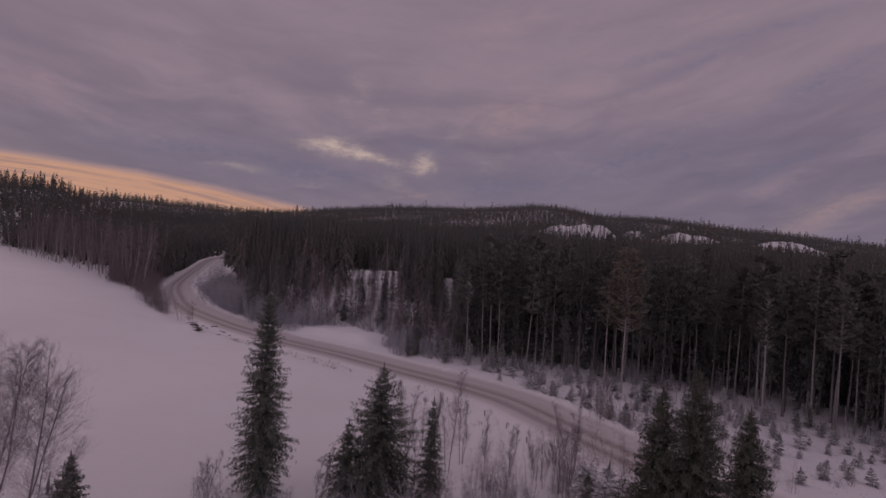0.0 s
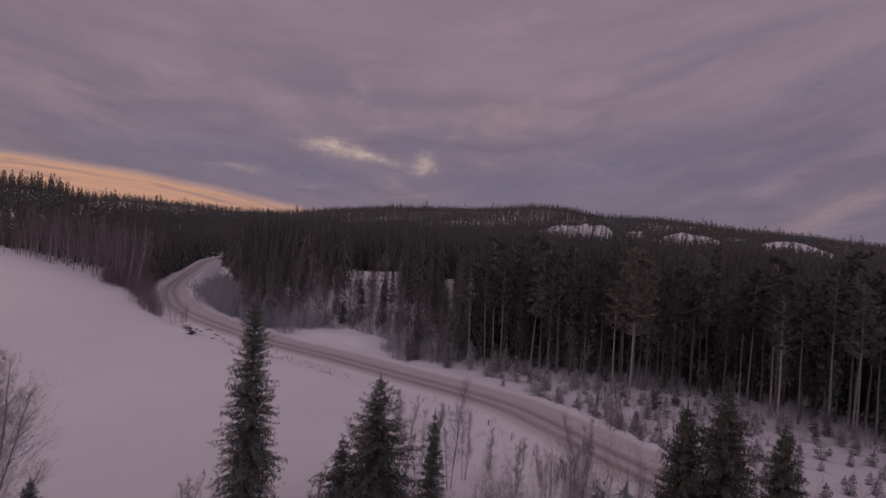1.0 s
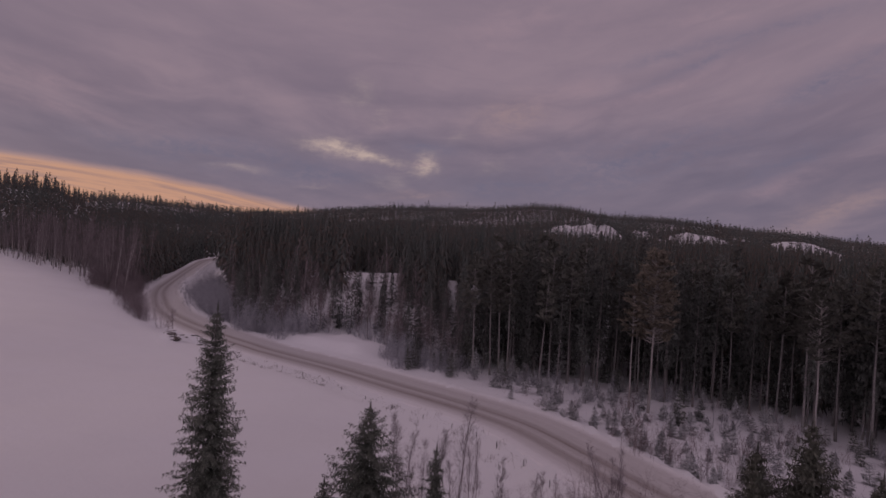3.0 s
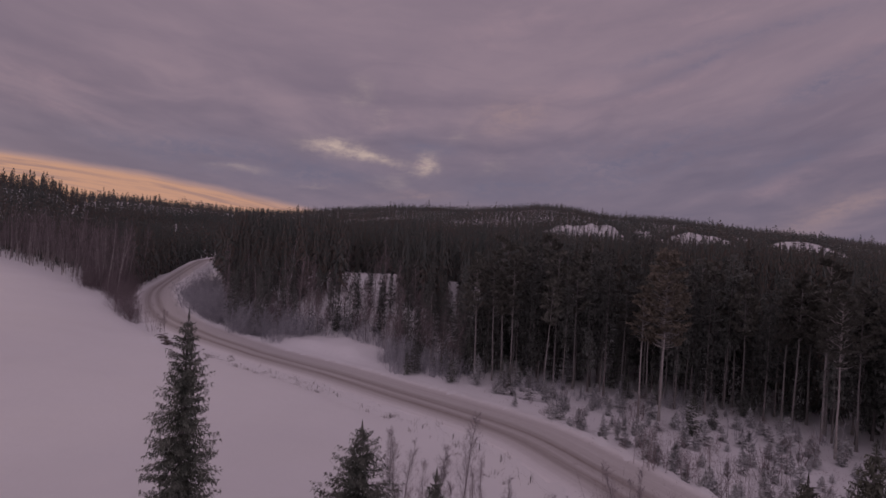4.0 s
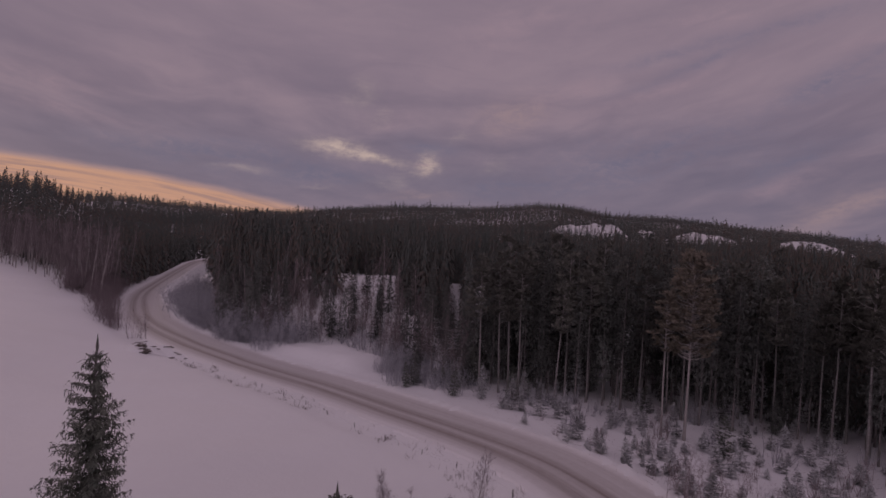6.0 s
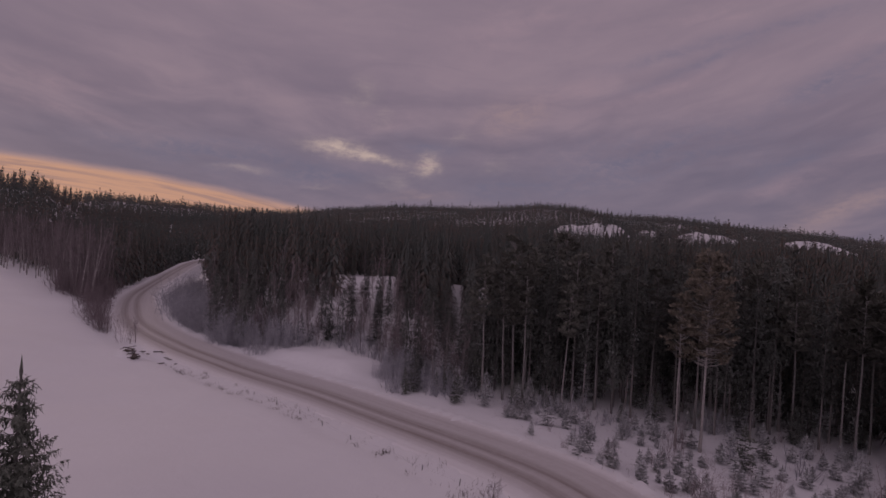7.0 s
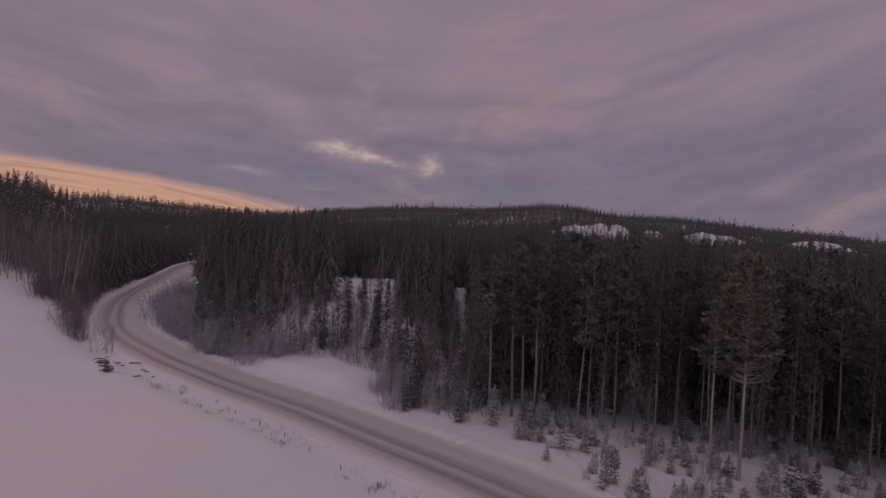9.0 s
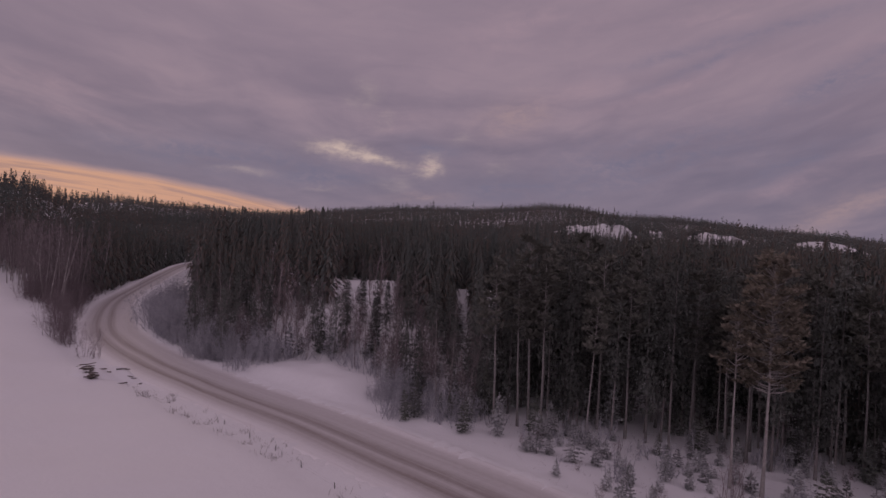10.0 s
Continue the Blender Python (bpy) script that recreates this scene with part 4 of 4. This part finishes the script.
# hoar-frosted thicket on the inner side of the bend
thicket = []
i0, i1 = chain_at(108), chain_at(165)
lo_i, hi_i = min(i0, i1), max(i0, i1)
for k in range(120):
    i = R.randrange(lo_i, hi_i)
    thicket.append(road_side(i, R.uniform(6.8, 14)))
inner = [p for p in thicket if p[1] < 160 and p[0] > np.interp(p[1], CENTRE[:, 1], CENTRE[:, 0])]
thicket_mesh("frosted_thicket", HAZE, inner + [(R.gauss(-6.2, 1.6), R.gauss(105.5, 1.6)) for _ in range(9)] + [(R.gauss(-38, 2.0), R.gauss(119.5, 1.2)) for _ in range(7)], 1.1, 2.0, FROST_TWIGS, "grey hoar-frosted thicket along the inner side of the bend")

# brush between the field and the bend
brush_spots = []
while len(brush_spots) < 140:
    s = R.random()
    x, y = np.interp(s, [0, 0.35, 0.65, 1], [-52.5, -62, -77, -92]), np.interp(s, [0, 0.35, 0.65, 1], [112.5, 121, 138, 152])
    x, y = x + R.uniform(-2.0, 8.0), y + R.uniform(-1.5, 8)
    d, _ = to_road([x], [y])
    if d[0] > 6.0:
        brush_spots.append((float(x), float(y)))
brush_spots += [road_side(R.randrange(chain_at(150), chain_at(222)), -R.uniform(5.5, 9.5)) for _ in range(26)]
thicket_mesh("brush_thicket", BRUSH_HAZE, brush_spots, 0.7, 1.5, BRUSH_TWIGS, "leafless purple-brown brush between the field and the bend")

# ---- forest ----
SPRUCES = [spruce("spruce_tree", 300 + k, h, s, b, 0.72, 7, 0.55, 0.62, 0.14, NEEDLES, 0.62, 0.5, plump=0.26, frond=0.42, hang=0.55, label="dark spruce with a bare grey lower trunk in the forest")
           for k, (h, s, b) in enumerate(((21, 2.5, 0.30), (19, 2.3, 0.24), (22.5, 2.6, 0.40), (17, 2.4, 0.12), (15, 2.3, 0.05), (20, 2.4, 0.44), (13, 2.2, 0.04)))]
PINES = [pine("pine_tree", 330 + k, h, c, s, 34, 0.8, "tall pine with a bare trunk in the forest") for k, (h, c, s) in enumerate(((22, 0.56, 2.3), (20, 0.60, 2.0), (23, 0.52, 2.4)))]
BIRCHES = [bare_tree("birch_tree", 350 + k, h, s, 0.20, 0.10, BIRCH_BARK, TWIGS, 2, "leafless birch with a pale trunk at the forest edge", fork=4.6, thin=0.015, first=0.28, sub=3) for k, (h, s) in enumerate(((12, 1), (10.5, 2), (13, 1), (9, 2)))]

GREY_BIRCHES = [bare_tree("birch_tree", 370 + k, h, s, 0.24, 0.08, BIRCH_BARK, BRUSH_TWIGS, 2, "frosted leafless birch at the forest edge", fork=4.2, thin=0.015, first=0.2, sub=3) for k, (h, s) in enumerate(((11, 2), (13, 1), (9, 3), (14, 1)))]
first_at(GREY_BIRCHES, [(-7.0, 108.0), (-14.5, 120.5), (-34.5, 121.0), (-27.0, 124.5)], "birches at the forest edge")

LONE_PINE = stand(pine("pine_tree", 401, 22.0, 0.46, 2.9, 210, 0.55, "tall lone pine with a warm brown-green crown before the forest", LONE_NEEDLES, PALE_BARK), 29.2, 84.6, 40)
stand(pine("pine_tree", 402, 17.0, 0.62, 1.7, 40, 0.55, "slim pine beside a taller pine", LONE_NEEDLES, PALE_BARK), 27.0, 86.0, 10)
stand(pine("pine_tree", 403, 19.0, 0.56, 2.1, 70, 0.55, "tall pine with dead side limbs before the forest", PINE_NEEDLES, PALE_BARK), 45.8, 75.6, 200)
stand(pine("pine_tree", 404, 19.5, 0.58, 2.1, 60, 0.6, "tall pine at the edge of the forest"), 52.4, 70.6, 100)
first_at(SPRUCES, [(34.5, 92.2), (38.0, 90.6), (25.4, 96.4), (14.5, 100.6), (5.0, 103.6), (43.5, 96.2), (-6.0, 113.0)], "forest edge")
first_at(PINES, [(33.0, 94.4), (21.2, 98.6), (48.6, 82.0)], "forest edge")
first_at(BIRCHES, [(-80.5, 141.0), (-98.0, 156.0), (-110.0, 163.0), (-3.0, 106.0)], "birches at the forest edge")

FIELD_EDGE_X, FIELD_EDGE_Y = [-260, -200, -150, -118, -104, -90, -77, -62, -52], [238, 212, 188, 168, 159, 149, 138, 121, 112]


def clearing(x, y):
    """Open ground in the woods."""
    r, az = math.hypot(x, y), math.degrees(math.atan2(x, y))
    wig = float(waves(x, y, 9, 61))
    if ((y - 154) / 17) ** 2 + ((x + 18.8 + (y - 150) * 0.14) / 9.0) ** 2 < 1.15 + 0.5 * wig + R.uniform(-0.25, 0.2):
        return True
    if -70 < x < -62 and 165 < y < 185:
        return True
    for slope, half, near, far in ((0.066, 2.3, 100, 168), (0.245, 1.3, 104, 165), (0.02, 1.6, 108, 165), (0.33, 1.8, 98, 130)):
        if near < y < far and abs(x - slope * (y - 17) - 0.5 * wig) < half * (0.62 if y < near + 14 else 0.95) + 0.3 * wig:
            return True
    for a0, r0, wa, wr, h in KNOLLS:
        if abs(az - a0) < wa * (0.78 + 0.15 * wig) and r0 - wr * (1.15 + 0.3 * wig) < r < r0 - 6 + 5 * wig and R.random() < 0.9:
            return True
    return False


def xr_open(x, y):
    """Open verge on the inner side of the climbing road."""
    return np.interp(y, CENTRE[30:, 1], CENTRE[30:, 0]) < x < -0.469 * (y - 28) + 2.5 + 0.8 * float(waves(x, y, 9, 62))


def wooded(x, y):
    """Whether forest grows at a place: 1 beyond the road, 2 beyond the field, 0 not."""
    d, _ = to_road([x], [y])
    if d[0] < 8.5 or clearing(x, y):
        return 0
    if 125 < y < 228 and xr_open(x, y):
        return 0
    xr = np.interp(y, CENTRE[30:, 1], CENTRE[30:, 0])
    if x > xr + 7 and -60 < x and y > edge_y(x):
        return 1
    if y >= 240 or x > xr + 8:
        return 1 if y > edge_y(x) and y > 120 else 0
    if x < xr - 5 and y > np.interp(x, FIELD_EDGE_X, FIELD_EDGE_Y):
        return 2
    return 0


def fill(n, box, gap, test, tries=40):
    """Up to n places in a box, no two nearer than gap."""
    cell, out, x0, x1, y0, y1 = {}, [], *box
    for _ in range(n * tries):
        if len(out) >= n:
            break
        x, y = R.uniform(x0, x1), R.uniform(y0, y1)
        key = (int(x // gap), int(y // gap))
        if any((x - a) ** 2 + (y - b) ** 2 < gap * gap for i in (-1, 0, 1) for j in (-1, 0, 1) for a, b in cell.get((key[0] + i, key[1] + j), ())):
            continue
        if test(x, y):
            out.append((x, y))
            cell.setdefault(key, []).append((x, y))
    return out


front = fill(370, (-64, 80, 45, 172), 2.3, lambda x, y: wooded(x, y) == 1 and y < edge_y(x) + 24)
for p in front:
    deep = p[1] - float(edge_y(p[0]))
    pick = R.random()
    if p[0] < 4:
        kinds, big = (GREY_BIRCHES, 0.95) if pick < (0.68 if deep < 7 else 0.48) else (SPRUCES[3:5] + SPRUCES[6:], 0.74)
    elif deep < 5:
        kinds, big = (SPRUCES[:3] + SPRUCES[5:6], 1.0) if pick < 0.5 else (PINES, 0.95)
    else:
        kinds, big = (SPRUCES[3:5] + SPRUCES[6:], 1.05) if pick < 0.55 else (SPRUCES[:3], 1.05) if pick < 0.88 else (PINES, 1.0)
    if -30 < p[0] < -7 and p[1] > 114:
        big *= 0.84
    scatter(kinds, [p], 0.82 * big, 1.08 * big, "forest edge", 1.2)
glade = fill(24, (-31, -7, 136, 172), 2.0, lambda x, y: clearing(x, y))
scatter(YOUNG, [(k * (y - 17) + R.gauss(0, 0.9), y) for k in (0.066, 0.245, 0.02, 0.33) for y in (103, 111, 116, 120, 124, 128, 133)], 0.7, 1.5, "undergrowth at the forest edge")
scatter(YOUNG[1:] + GREY_BIRCHES[2:], glade, 0.45, 0.95, "young trees in the glade")
low = fill(70, (-58, 6, 95, 132), 1.8, lambda x, y: wooded(x, y) == 1 and y < edge_y(x) + 7)
scatter(YOUNG, low[:16], 0.7, 1.25, "undergrowth at the forest edge")
thicket_mesh("undergrowth", LOW_FROST, low[16:], 0.8, 1.5, FROST_TWIGS, "frosted leafless undergrowth along the forest edge")
side = fill(185, (-150, -50, 112, 225), 1.9, lambda x, y: wooded(x, y) == 2 and y < np.interp(x, FIELD_EDGE_X, FIELD_EDGE_Y) + 24)
scatter(BIRCHES, side, 0.9, 1.4, "birches at the forest edge", 1.2)
stand(bare_tree("birch_tree", 360, 18.0, 1, 0.2, 0.16, BIRCH_BARK, TWIGS, 3, "tall pale birch rising above its neighbours", fork=4, thin=0.016, first=0.5), -103.0, 164.0)
scatter(BIRCHES, [road_side(R.randrange(chain_at(150), chain_at(236)), -R.uniform(6.5, 16)) for _ in range(34)], 0.6, 1.0, "birches at the forest edge", 1.2)
back = fill(170, (-175, -60, 120, 262), 2.6, lambda x, y: wooded(x, y) == 2 and y > np.interp(x, FIELD_EDGE_X, FIELD_EDGE_Y) + 12)


def far_tree(seed, fronds=80, bare=0.08, slim=1.0):
    """A small conifer of thin hanging sprays that wind up the stem, one metre high."""
    q = random.Random(seed)
    v, f = [], []
    a = q.uniform(0, 6.283)
    wide = 0.24 / math.sqrt(fronds) if fronds > 100 else 0.32 / math.sqrt(fronds)
    for i in range(fronds):
        t = ((i + q.random()) / fronds) ** 1.1
        z = bare + (1 - bare) * t
        rad = (0.150 * slim * min(1, 0.6 + 2 * t) * (1 - t) ** 0.8 + 0.004) * (1 + 0.2 * math.sin(9 * t + seed))
        a += 2.4 + q.gauss(0, 0.35)
        c, sn = math.cos(a), math.sin(a)
        r1 = rad * q.uniform(0.45, 1.25)
        r0 = r1 * q.uniform(0.5, 0.85)
        w = wide * (1.1 - 0.7 * t) * q.uniform(0.7, 1.3)
        drop = (0.030 + 0.030 * (1 - t)) * q.uniform(0.5, 1.5)
        base = len(v)
        v += [(c * r0 - sn * w, sn * r0 + c * w, min(1.0, z + 0.02)), (c * r0 + sn * w, sn * r0 - c * w, min(1.0, z + 0.02)), (c * r1, sn * r1, z - drop)]
        f.append((base, base + 1, base + 2))
    base = len(v)
    v += [(0.012, 0, 0.88), (-0.006, 0.01, 0.88), (-0.006, -0.01, 0.88), (0, 0, 1.02), (0.012, 0, 0), (-0.006, 0.011, 0), (-0.006, -0.011, 0)]
    f += [(base, base + 1, base + 3), (base + 1, base + 2, base + 3), (base + 2, base, base + 3), (base + 4, base + 5, base + 1), (base + 5, base + 6, base + 2), (base + 6, base + 4, base)]
    return np.array(v), np.array(f)


def woods(name, places, sizes, shapes, mat, label, wide=1.15):
    """Many small trees in one mesh."""
    rs = np.random.RandomState(len(places))
    P = np.array(places)
    Z = height(P[:, 0], P[:, 1])
    pick = rs.randint(0, len(shapes), len(P))
    turn = rs.uniform(0, 6.283, len(P))
    co, tri, off = [], [], 0
    for s, (v, f) in enumerate(shapes):
        k = np.where(pick == s)[0]
        if not len(k):
            continue
        h = sizes[k][:, None]
        w = wide * h * rs.uniform(0.8, 1.25, (len(k), 1))
        c, sn = np.cos(turn[k])[:, None], np.sin(turn[k])[:, None]
        x = P[k, 0:1] + w * (v[None, :, 0] * c - v[None, :, 1] * sn)
        y = P[k, 1:2] + w * (v[None, :, 0] * sn + v[None, :, 1] * c)
        z = Z[k][:, None] + h * v[None, :, 2]
        co.append(np.stack([x, y, z], -1).reshape(-1, 3))
        tri.append((f[None] + (np.arange(len(k)) * len(v))[:, None, None] + off).reshape(-1, 3))
        off += len(k) * len(v)
    me = fill_mesh(bpy.data.meshes.new(name), np.concatenate(co), np.concatenate(tri))
    return tagged(part(name, me, mat), label, "forest", kind="stuff")


def sector(n, r0, r1, a0, a1, gap, test):
    cell, out = {}, []
    for _ in range(n * 12):
        if len(out) >= n:
            break
        r, a = math.sqrt(R.uniform(r0 * r0, r1 * r1)), radians(R.uniform(a0, a1))
        x, y = r * math.sin(a), r * math.cos(a)
        key = (int(x // gap), int(y // gap))
        if any((x - p) ** 2 + (y - q) ** 2 < gap * gap for i in (-1, 0, 1) for j in (-1, 0, 1) for p, q in cell.get((key[0] + i, key[1] + j), ())):
            continue
        if test(x, y):
            out.append((x, y))
            cell.setdefault(key, []).append((x, y))
    return out


taken = {(int(x // 3), int(y // 3)) for x, y in front + back + side}


def free_wood(x, y):
    if (int(x // 3), int(y // 3)) in taken:
        return False
    w = wooded(x, y)
    if w == 1 and y < edge_y(x) + 22 and -64 < x < 85:
        return False
    if w == 2 and y < np.interp(x, FIELD_EDGE_X, FIELD_EDGE_Y) + 16:
        return False
    return w > 0


FINE = [far_tree(510 + k, 640, 0.06, 0.9 + 0.08 * k) for k in range(5)]
PLAIN = [far_tree(530 + k, 330, 0.06, 0.9 + 0.08 * k) for k in range(5)]
SHAPES = [far_tree(500 + k, 150, 0.08, 0.9 + 0.08 * k) for k in range(5)]
SMALL = [far_tree(520 + k, 34, 0.08, 0.9 + 0.08 * k) for k in range(5)]
TINY = [far_tree(550 + k, 16, 0.08, 0.95 + 0.08 * k) for k in range(5)]
rs = np.random.RandomState(3)
near_mid = sector(700, 95, 145, -50, 52, 3.0, free_wood)
woods("near_forest", near_mid, rs.uniform(10, 17, len(near_mid)), FINE, NEEDLES_FAR, "dense dark spruce forest behind the forest edge")
slope_wood = sector(1150, 145, 190, -50, 52, 3.0, free_wood)
woods("slope_forest", slope_wood, rs.uniform(10, 17, len(slope_wood)), PLAIN, NEEDLES_FAR, "dense dark spruce forest on the lower slope")
woods("upper_forest", back, rs.uniform(9, 16, len(back)), PLAIN, NEEDLES_FAR, "dark spruce forest above the snowy field")
mid = sector(2300, 190, 275, -50, 52, 3.1, free_wood)
woods("mid_forest", mid, rs.uniform(9, 16, len(mid)), SHAPES, NEEDLES_FAR, "dense dark spruce and pine forest on the slope")
hill = sector(11000, 275, 560, -50, 52, 3.7, free_wood)
woods("hill_forest", hill, rs.uniform(8, 13, len(hill)), SMALL, NEEDLES_FAR, "dark conifer forest covering the hillside", 1.35)
top = sector(14000, 560, 960, -36, 52, 4.6, free_wood)
woods("ridge_forest", top, rs.uniform(6.5, 11.0, len(top)) * np.where(rs.uniform(0, 1, len(top)) < 0.015, 1.6, 1.0), TINY, NEEDLES_FAR, "distant conifer forest along the ridge", 2.0)

# ---- roadside fence ----


def fence():
    """Posts and wires along the field's side of the road."""
    root = new("fence")
    i0, i1 = chain_at(52), chain_at(97)
    lo, hi = min(i0, i1), max(i0, i1)
    q = random.Random(9)
    hp = Heap()
    hp.tube([Vector((0, 0, -0.3)), Vector((0, 0, 0.4)), Vector((0.02, 0, 0.58)), Vector((0.02, 0, 0.62))], [0.038, 0.035, 0.032, 0.015], 7)
    me = hp.mesh("post", True)
    me.materials.append(POST_WOOD)
    tops = []
    for i in range(lo, hi, 3):
        x, y = road_side(i, -7.2 - 0.4 * math.sin(i * 0.21))
        z = float(height(x, y))
        ob = new("post", me)
        ob.parent = root
        ob.matrix_basis = pose(x, y, z, q.gauss(0, 5), q.gauss(0, 5), q.uniform(0, 360))
        tops.append(Vector((x, y, z)))
    for up in (0.28, 0.5):
        w = Heap()
        w.tube([p + Vector((0, 0, up)) for p in tops], [0.003] * len(tops), 3, False)
        part("wire", w.mesh("wire"), WIRE, root)
    return tagged(root, "low fence of weathered wooden posts and wire in the snow", "fence")


fence()


def tufts():
    """Dry stalks that stick out of the snow along the fence and the verges."""
    hp = Heap()
    q = random.Random(21)
    i0, i1 = sorted((chain_at(52), chain_at(110)))
    for _ in range(85):
        i = i0 + int((q.choice((0.12, 0.3, 0.42, 0.62, 0.78, 0.9)) + q.gauss(0, 0.035)) * (i1 - i0))
        x, y = road_side(i, -7.6 + q.gauss(0, 0.8))
        for k in range(q.randrange(4, 14)):
            a, b = x + q.gauss(0, 0.35), y + q.gauss(0, 0.35)
            p = Vector((a, b, float(height(a, b)) - 0.03))
            hp.twig(p, p + Vector((q.gauss(0, 0.18), q.gauss(0, 0.18), q.uniform(0.25, 0.7))), 0.017)
    ob = part("dry_grass", hp.mesh("dry_grass"), DRY_GRASS)
    return tagged(ob, "dry brown grass stalks sticking out of the snow", "grass", kind="stuff")


tufts()


def slash():
    """Thin branches and stalks left lying in the snow of the clearing."""
    hp = Heap()
    q = random.Random(33)
    n = 0
    while n < 1700:
        x, y = q.uniform(4, 66), q.uniform(50, 104)
        if x < np.interp(y, [50, 100], [23, 2]) or y > edge_y(x) + 5:
            continue
        p = Vector((x, y, float(height(x, y)) + 0.02))
        d = Vector((q.gauss(0, 1), q.gauss(0, 1), abs(q.gauss(0, 0.9)))).normalized()
        hp.twig(p, p + d * q.uniform(0.2, 0.75), q.uniform(0.006, 0.016))
        n += 1
    ob = part("slash", hp.mesh("slash"), TWIGS)
    return tagged(ob, "thin cut branches and stalks lying in the snow", "slash", kind="stuff")


slash()


def log_pile(x, y):
    """A snowed-in heap of cut logs, some lying loose on the snow beside it."""
    root = new("log_pile")
    q = random.Random(4)
    z0 = float(height(x, y))
    e, d = Vector((0.85, 0.53, 0)), Vector((-0.53, 0.85, 0))

    def top(u, v):
        X, Y = u * e.x + v * d.x, u * e.y + v * d.y
        lump = np.exp(-np.abs((u - 0.4) / 2.9) ** 4 - np.abs((v - 1.3) / 2.5) ** 4)
        return X, Y, height(X + x, Y + y) - z0 + lump * (0.75 + 0.10 * waves(u, v, 2, 71) + 0.06 * waves(u, v, 1, 72)) - 0.04 * (1 - lump)

    def log(u, v, turn, length, r, lift):
        a, b, zz = top(np.array([u]), np.array([v]))
        c = Vector((float(a[0]), float(b[0]), float(zz[0]) + lift))
        w = (e * math.cos(turn) + d * math.sin(turn) + Vector((0, 0, q.gauss(0, 0.06)))) * (length / 2)
        hp = Heap()
        hp.tube([c - w, c + w * 0.1, c + w], [r, r * 0.97, r * 0.85], 8)
        hp.f.append(tuple(range(7, -1, -1)))
        part("log", hp.mesh("log"), LOG_END, root)

    for k in range(34):
        f = q.random()
        log(-2.1 + 1.5 * f + q.uniform(-0.3, 0.9) * (1 - 0.6 * f), 1.9 - 4.4 * f, q.gauss(0.1, 0.5), q.uniform(0.4, 1.5), q.uniform(0.04, 0.085), q.uniform(0.02, 0.5))
    for u, v, turn, length in ((2.3, -2.7, 0.03, 1.7), (2.5, 1.1, 0.0, 1.2), (3.1, 3.1, -0.1, 0.9), (3.4, -0.6, -0.6, 1.0), (3.9, -1.1, -0.3, 0.7), (0.3, 1.0, 0.2, 1.1), (1.1, 0.5, 0.1, 0.5), (4.6, -3.0, 0.4, 0.4)):
        log(u, v, turn, length, q.uniform(0.06, 0.09), 0.05)
    u, v = np.meshgrid(np.linspace(-4.0, 4.8, 40), np.linspace(-2.4, 5.0, 34))
    X, Y, Z = top(u, v)
    part("snow_cap", grid_mesh("snow_cap", X, Y, Z), SNOW, root, "lumpy mantle of fresh snow")
    tagged(root, "snowed-in heap of dark cut logs beside the road", "log pile")
    root.matrix_basis = pose(x, y, z0)


log_pile(-44.5, 103.5)

# low brush round the feet of the birches
scatter(WITHY, [(R.uniform(3.5, 11.5), R.uniform(41.5, 45.5)) for _ in range(13)] + [(R.uniform(-7.5, 3.5), R.uniform(38.5, 43)) for _ in range(12)], 0.4, 0.75, "roadside brush")
scatter(FROSTED, [(R.uniform(3.5, 11.5), R.uniform(40.5, 44.5)) for _ in range(9)], 0.35, 0.55, "frosted bushes")
